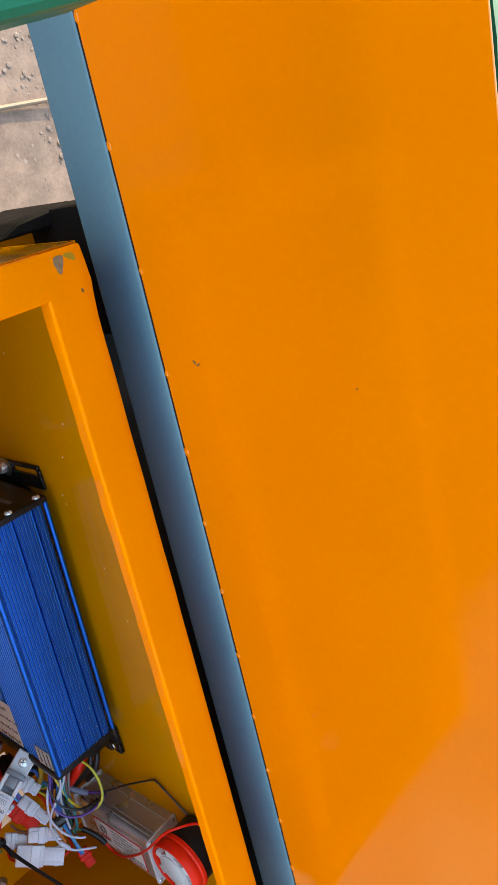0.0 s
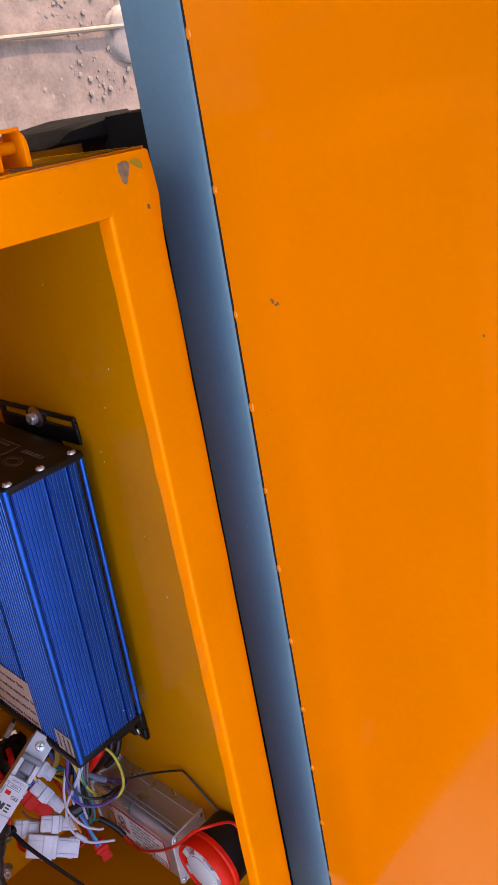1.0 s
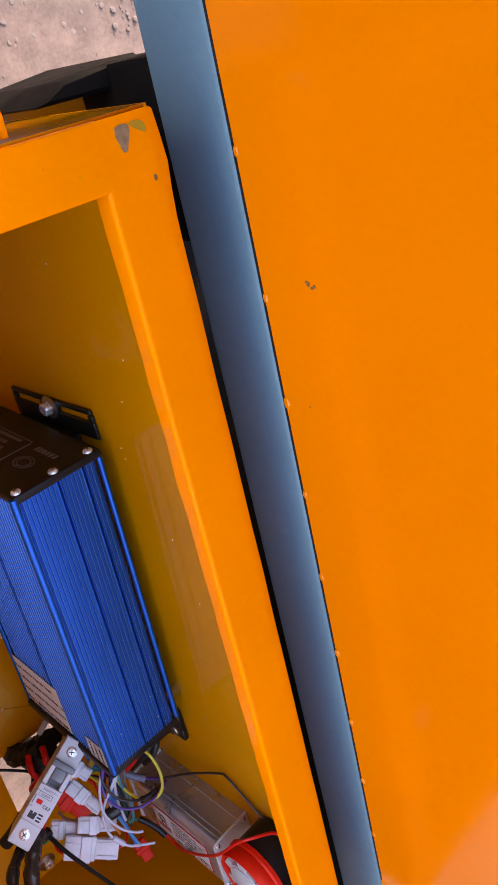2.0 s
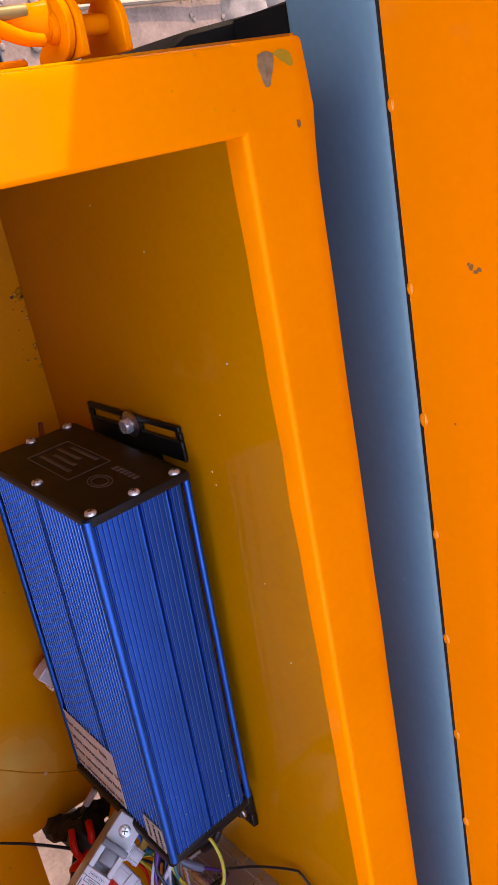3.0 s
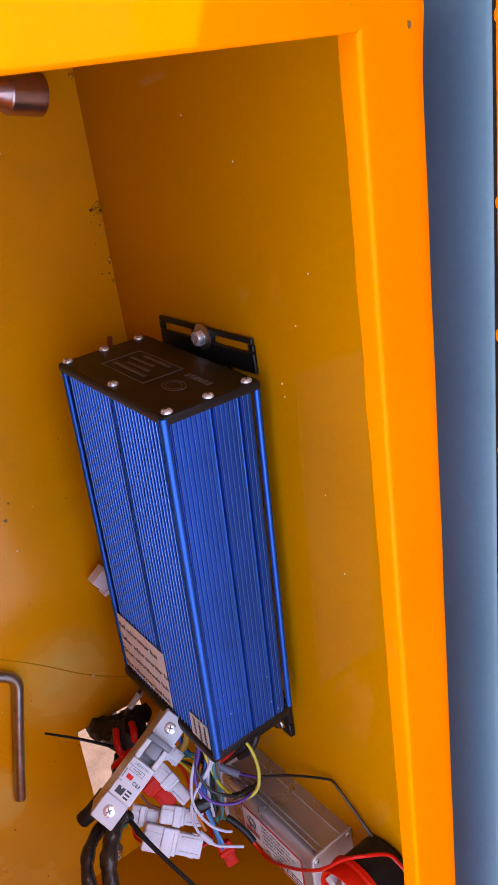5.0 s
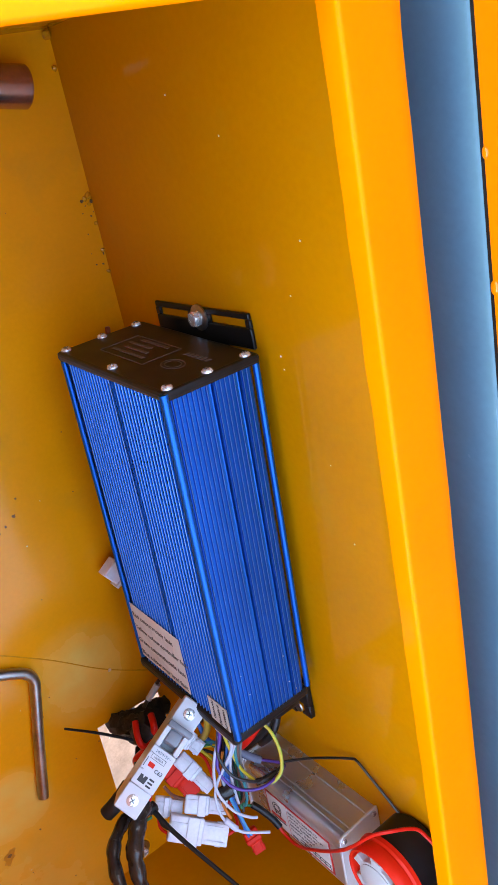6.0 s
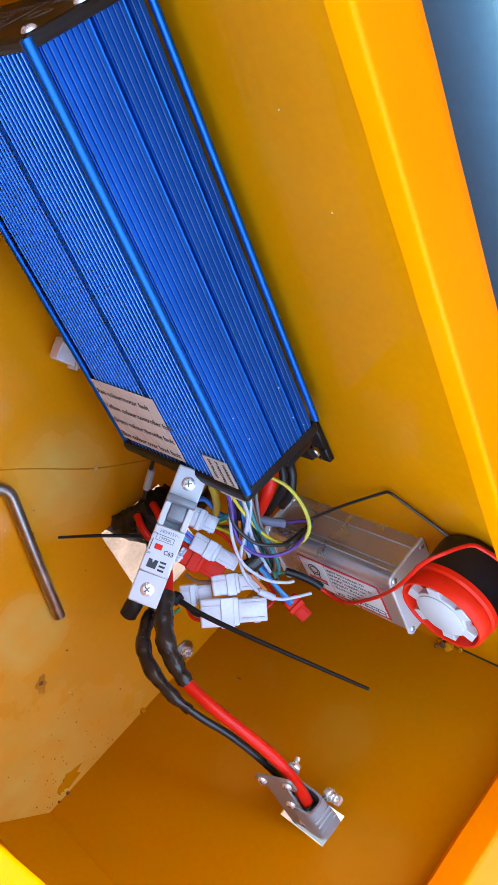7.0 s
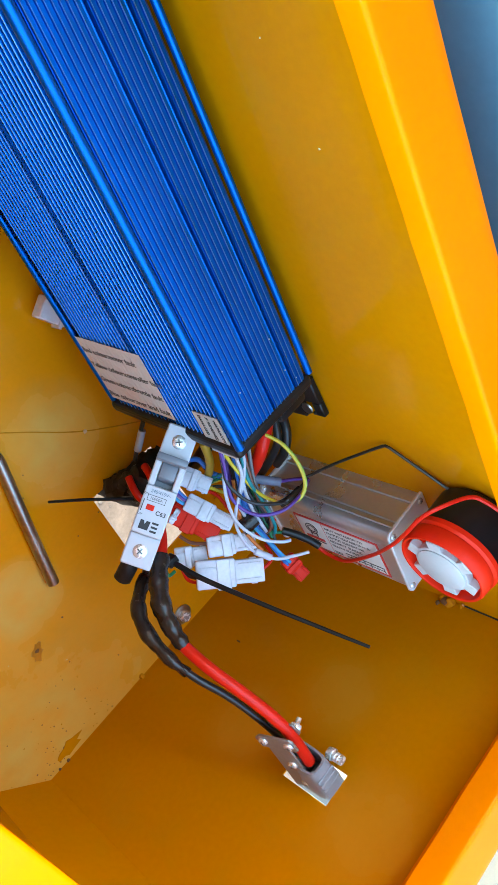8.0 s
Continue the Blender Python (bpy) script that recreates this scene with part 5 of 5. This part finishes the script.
part("cable_end", hose([(-0.0920, 0.1570, 0.052), (-0.1010, 0.1500, 0.048), (-0.1060, 0.1400, 0.040), (-0.1020, 0.1240, 0.030)], 0.0030, 12, 6), W_RED, harness, "short thick red lead")
grey_lead = part("sensor_lead", hose([(-0.0600, 0.2120, 0.048), (-0.0680, 0.1980, 0.042), (-0.0740, 0.1880, 0.036), (-0.0840, 0.1740, 0.032)], 0.0016, 8, 6), W_BLACK, harness)
part("marker_sleeve", hose([(-0.0705, 0.1930, 0.040), (-0.0790, 0.1800, 0.034)], 0.0026, 12, 3), mat("grey_sleeve", (0.36, 0.35, 0.35), 0.4, bump=0.02), grey_lead, "grey printed sleeve")

part("cable_end", hose([(-0.0971, 0.1731, 0.0395), (-0.1014, 0.1679, 0.0471), (-0.1020, 0.1606, 0.0498), (-0.0989, 0.1535, 0.0484)], 0.0026, 12, 5), W_RED, harness, "short thick red lead")
part("cable_end", hose([(-0.0841, 0.1723, 0.0421), (-0.0875, 0.1697, 0.0506), (-0.0891, 0.1623, 0.0504)], 0.0028, 12, 5), W_RED, harness, "short thick red lead")
part("phase_cable", hose([(-0.0109, 0.1725, 0.1118), (-0.0173, 0.1630, 0.1167), (-0.0232, 0.1508, 0.1134), (-0.0269, 0.1391, 0.1028)], 0.0032, 12, 6), W_BLACK, harness, "thick black motor lead")
part("phase_cable", hose([(-0.0170, 0.1744, 0.1109), (-0.0244, 0.1627, 0.1144), (-0.0300, 0.1483, 0.1051), (-0.0367, 0.1357, 0.0941)], 0.0028, 12, 6), W_BLACK, harness, "thick black motor lead")

# leads of the horn
part("horn_lead", hose([(-0.0270, 0.1316, 0.1220), (-0.0200, 0.1300, 0.1257), (-0.0120, 0.1371, 0.1417), (-0.0060, 0.1469, 0.1624), (-0.0030, 0.1580, 0.1835), (-0.0030, 0.1592, 0.1885), (-0.0030, 0.1562, 0.1940),
     (-0.0030, 0.1430, 0.2140), (-0.0030, 0.1350, 0.2270), (-0.0032, 0.1350, 0.2420), (-0.0060, 0.1370, 0.2519)], 0.00098, 8, 7), W_BLACK, harness, "thin black horn lead")
part("horn_lead", hose([(-0.0440, 0.0870, 0.1180), (-0.0420, 0.0791, 0.1237), (-0.0410, 0.0720, 0.1329), (-0.0410, 0.0738, 0.1488), (-0.0420, 0.0967, 0.1804), (-0.0440, 0.1208, 0.2061), (-0.0430, 0.1372, 0.2215),
     (-0.0360, 0.1482, 0.2318), (-0.0280, 0.1523, 0.2407), (-0.0120, 0.1470, 0.2482), (-0.0080, 0.1410, 0.2549), (-0.0060, 0.1330, 0.2620)], 0.0013, 8, 7), W_RED, harness, "thin red horn lead")

# cable ties
tie = link("cable_tie", hose([(-0.1215, 0.1345, 0.088), (-0.1180, 0.1240, 0.108), (-0.1080, 0.1060, 0.142), (-0.0960, 0.0860, 0.180), (-0.0890, 0.0754, 0.2056)], lambda t: 0.0021 - 0.0010 * t, 8, 6), BLACKPLASTIC)
tagged(tie, "black nylon cable tie with its tail standing out of the wires", "cable tie", group="cable ties")
part("tie_head", block((-0.1255, 0.1325, 0.0830), (-0.1175, 0.1385, 0.0900), 0.0008, 1), BLACKPLASTIC, tie)
tie2 = link("cable_tie", hose([(-0.0930, 0.1480, 0.045), (-0.1010, 0.1530, 0.034), (-0.1250, 0.1760, 0.030), (-0.1475, 0.1970, 0.0300)], lambda t: 0.0016 - 0.0007 * t, 6, 6), BLACKPLASTIC)
tagged(tie2, "black nylon cable tie with its tail pointing over the box floor", "cable tie", group="cable ties")


# ---- battery cable with its panel plug ----
cable = thing("battery_cable", "pair of thick red and black battery cables with black heat-shrink", "cable", pose(-0.15, 0.12, 0.1))
part("red_core", hose([(-0.0980, 0.1480, 0.050), (-0.1140, 0.1500, 0.078), (-0.1309, 0.1470, 0.095), (-0.1464, 0.1423, 0.105), (-0.1557, 0.1312, 0.120), (-0.1596, 0.1222, 0.130), (-0.1600, 0.1091, 0.148),
     (-0.1570, 0.0891, 0.165), (-0.1545, 0.0697, 0.177), (-0.1540, 0.0520, 0.1835), (-0.1553, 0.0250, 0.1862)], 0.0038, 16, 8), W_RED, cable, "thick red insulated cable")
part("black_core", hose([(-0.0980, 0.1400, 0.030), (-0.1240, 0.1390, 0.066), (-0.1446, 0.1376, 0.085), (-0.1600, 0.1365, 0.096), (-0.1675, 0.1295, 0.110), (-0.1700, 0.1165, 0.128), (-0.1680, 0.1030, 0.141),
     (-0.1630, 0.0870, 0.153), (-0.1592, 0.0664, 0.163), (-0.1570, 0.0456, 0.1700), (-0.1555, 0.0250, 0.1705)], 0.0024, 16, 8), W_BLACK, cable, "thick black insulated cable")
part("heat_shrink", hose([(-0.1260, 0.1480, 0.091), (-0.1400, 0.1447, 0.101), (-0.1520, 0.1370, 0.1135), (-0.1580, 0.1265, 0.1255), (-0.1602, 0.1190, 0.134)], lambda t: 0.0049 + 0.0016 * math.sin(3.0 * t + 0.3) - 0.0008 * t + 0.0004 * math.sin(31 * t), 16, 10, 0.06, 7), TAPE, cable, "shiny black heat-shrink")
part("heat_shrink", hose([(-0.1400, 0.1380, 0.081), (-0.1580, 0.1372, 0.0945), (-0.1672, 0.1302, 0.109), (-0.1703, 0.1180, 0.1265), (-0.1692, 0.1080, 0.1365)], lambda t: 0.0036 + 0.0014 * math.sin(3.0 * t + 0.4) - 0.0004 * t + 0.0004 * math.sin(27 * t), 16, 10, 0.06, 8), TAPE, cable, "shiny black heat-shrink")
part("taped_lead", hose([(-0.0990, 0.1530, 0.010), (-0.0880, 0.1575, 0.014), (-0.0740, 0.1580, 0.018), (-0.0600, 0.1520, 0.020)], lambda t: 0.0062 + 0.0015 * math.sin(8 * t + 1), 14, 7, 0.22, 8), CLOTHTAPE, harness, "lead wrapped in wrinkled black tape")
part("cable_boot", hose([(-0.1280, 0.1560, 0.074), (-0.1420, 0.1500, 0.0760), (-0.1500, 0.1430, 0.072)], 0.0058, 14, 6, 0.03, 9), CLOTHTAPE, cable, "black cable boot")

CLAMPSTEEL = mat("dull_plated_steel", (0.26, 0.24, 0.21), 0.38, metal=0.5, vary=0.15, scale=120, bump=0.08)
plug_unit = thing("battery_connector", "grey two-pole battery connector set in the box wall", "connector", pose(-0.1550, 0.0, 0.1785))


def connector():
    cx, cz = -0.1552, 0.1785
    bm = bmesh.new()
    # two side-by-side barrels merged into a flat body, hollow towards the cables
    n = 40
    rings = []
    for y, k, inner in ((-0.012, 1.16, 0), (0.004, 1.16, 0), (0.012, 1.07, 0), (0.025, 1.0, 0), (0.028, 0.95, 0), (0.028, 0.78, 1), (0.008, 0.72, 1)):
        ring = []
        for i in range(n):
            t = 2 * math.pi * i / n
            hx_, hz_ = 0.0084 * k, 0.0185 * (1 - (1 - k) * 0.5)
            c, s = math.cos(t), math.sin(t)
            x = hx_ * math.copysign(abs(c) ** 0.45, c)
            z = hz_ * math.copysign(abs(s) ** 0.45, s)
            ring.append(bm.verts.new((cx + x, y, cz + z)))
        rings.append(ring)
    for a, b in zip(rings, rings[1:]):
        for i in range(n):
            j = (i + 1) % n
            bm.faces.new((a[i], a[j], b[j], b[i]))
    bm.faces.new(rings[0])
    bm.faces.new(rings[-1])
    bmesh.ops.recalc_face_normals(bm, faces=bm.faces)
    house = part("housing", bm, GREYPLASTIC, plug_unit, "grey plastic housing")
    for k in range(4):
        part("grip_rib", block((cx - 0.0075, 0.002 + k * 0.0055, cz + 0.0183), (cx + 0.0075, 0.0040 + k * 0.0055, cz + 0.0195), 0.0005, 1), GREYPLASTIC, house)
    part("partition", block((cx - 0.0078, 0.008, cz - 0.0016), (cx + 0.0066, 0.0275, cz + 0.0016), 0.0006, 1), GREYPLASTIC, house)
    jaw = basis((-0.1655, 0.0, 0.1740), (0.0064, 0, 0.0180), (0, 1, 0))
    clamp = part("cable_clamp", turned(jaw, block((-0.002, 0.001, -0.0008), (0.014, 0.052, 0.0008), 0.0006, 1)), CLAMPSTEEL, plug_unit, "steel cable clamp plate")
    part("clamp_jaw", turned(jaw, prism([(-0.006, 0.049), (0.018, 0.050), (0.0205, 0.052), (0.0200, 0.061), (0.018, 0.063), (-0.003, 0.063), (-0.007, 0.059)], -0.0007, 0.0009, 0.0003)), CLAMPSTEEL, clamp)
    part("clamp_jaw", turned(jaw, prism([(-0.004, 0.050), (0.016, 0.050), (0.018, 0.053), (0.016, 0.062), (-0.002, 0.062)], -0.0112, -0.0098, 0.0003)), CLAMPSTEEL, clamp)
    for x, y in ((0.008, 0.007), (0.008, 0.031), (-0.002, 0.057), (0.0155, 0.0565)):
        screw(clamp, jaw @ pose(x, y, 0.0008, 0, 0, 35 + 900 * y), 0.0033, 0.0020)
    nut = part("nut", turned(jaw @ pose(0.0135, 0.053, -0.0110, 180, 0, 0), hexagon(0.007, 0.004, 0.0004)), SCREWSTEEL, clamp, "zinc nut on a screw end")
    part("thread", turned(jaw @ pose(0.0135, 0.053, -0.0110, 180, 0, 0), lathe([(0, 0), (0.0017, 0), (0.0017, 0.0085), (0, 0.0085)], 12)), SCREWSTEEL, nut)
    for z in (0.0158, ):
        bolt = part("fixing_bolt", hose([(cx + 0.0135, 0.016, cz + 0.012), (cx + 0.0135, 0.016, cz + 0.0205)], lambda t: 0.0032 + 0.0003 * math.sin(60 * t), 14, 16), SCREWSTEEL, plug_unit, "zinc fixing bolt")
        part("bolt_head", turned(Matrix.Translation((cx + 0.0135, 0.016, cz + 0.009)), hexagon(0.008, 0.0045, 0.0005)), SCREWSTEEL, bolt)


connector()


# ---- tools and bits lying on the box floor ----
rod = link("bent_rod", hose([(-0.1745, 0.1305, 0.0045), (-0.1620, 0.1830, 0.0045), (-0.1530, 0.2190, 0.0045), (-0.1505, 0.2315, 0.0045), (-0.1545, 0.2400, 0.0045), (-0.1640, 0.2465, 0.0045), (-0.1900, 0.2600, 0.0045), (-0.2350, 0.2840, 0.0045)],
           0.0043, 18, 8), STEEL)
tagged(rod, "bent steel tommy bar lying on the box floor", "tool")


def box_spanner():
    lay = Matrix.Translation((-0.0318, 0.6315, 0.0134)) @ pose(0, 0, 0, 0, 0, -10) @ pose(0, 0, 0, 0, -90, 0)
    ob = link("socket_wrench", turned(lay, lathe([(0.0088, 0.004), (0.0088, 0.0), (0.0126, 0.0), (0.0133, 0.0008), (0.0133, 0.0216), (0.0133, 0.0226), (0.0127, 0.0236), (0.0122, 0.0247), (0.0066, 0.0366), (0.0060, 0.0378), (0.0050, 0.0384), (0.0048, 0.19), (0, 0.19)], 32)), TOOLSTEEL)
    # Ink-black disc stands for the shade inside the mouth.
    part("socket_mouth", turned(lay, lathe([(0, 0.004), (0.0086, 0.004), (0.0086, 0.0035), (0, 0.0035)], 6)), INK, ob)
    return tagged(ob, "brown steel socket wrench lying against the end wall", "tool")


box_spanner()


SPANNERSTEEL = mat("worn_bright_steel", (0.60, 0.45, 0.40), 0.36, metal=0.6, vary=0.25, scale=60, bump=0.12, stain=(0.25, 0.18, 0.15), stain_scale=50, stain_amount=0.4)


def spanner():
    m = pose(-0.1095, 0.446, 0.0, 0, 0, -21)
    # local y runs along the handle towards the jaw, local x from the straight outer edge inwards
    pts = [(-0.001, -0.180), (0.0, -0.02), (0.0005, 0.012), (0.0, 0.024), (-0.0022, 0.0300), (-0.0058, 0.0330), (-0.0080, 0.0318), (-0.0074, 0.0190), (-0.0090, 0.0094), (-0.0160, 0.0034), (-0.0240, 0.0040), (-0.0310, 0.0120), (-0.0335, 0.0320), (-0.0385, 0.0350), (-0.0430, 0.0270), (-0.0440, 0.0060), (-0.0390, -0.014), (-0.0300, -0.030), (-0.0245, -0.055), (-0.0225, -0.180)]
    ob = link("spanner", turned(m, prism(pts, 0.0, 0.0085, 0.0012, 2)), SPANNERSTEEL)
    part("raised_panel", turned(m, block((-0.0165, -0.170, 0.0084), (-0.0065, -0.060, 0.0091), 0.0004, 1)), SPANNERSTEEL, ob)
    return tagged(ob, "open-ended steel spanner lying on the box floor", "tool")


spanner()

bit = link("wire_offcut", hose([(-0.1395, 0.3600, 0.0016), (-0.1405, 0.3540, 0.0018), (-0.1425, 0.3475, 0.0016)], 0.0016, 8, 5), W_SKY)
tagged(bit, "short light-blue wire offcut on the box floor", "wire")

white_plug = link("loose_plug", turned(basis((-0.0690, 0.2925, 0.008), (0.55, -0.84, 0), (0.84, 0.55, 0.0)), add(block((-0.004, -0.009, 0), (0.015, 0.006, 0.011), 0.0008, 1), block((0.010, -0.011, 0.002), (0.0125, 0.007, 0.0128), 0.0004, 1))), NYLON)
tagged(white_plug, "milky white nylon plug behind the controller", "connector")

stub = link("rusty_pin", turned(pose(-0.0152, 0.4600, 0.0, 0, 0, -10), block((-0.0018, -0.014, 0.0), (0.0018, 0.0068, 0.0026), 0.0006, 1)), mat("red_brown_rust", (0.26, 0.05, 0.012), 0.6, vary=0.3, scale=200, bump=0.3))
tagged(stub, "red-brown rusty pin lying on the box floor behind the controller", "pin")
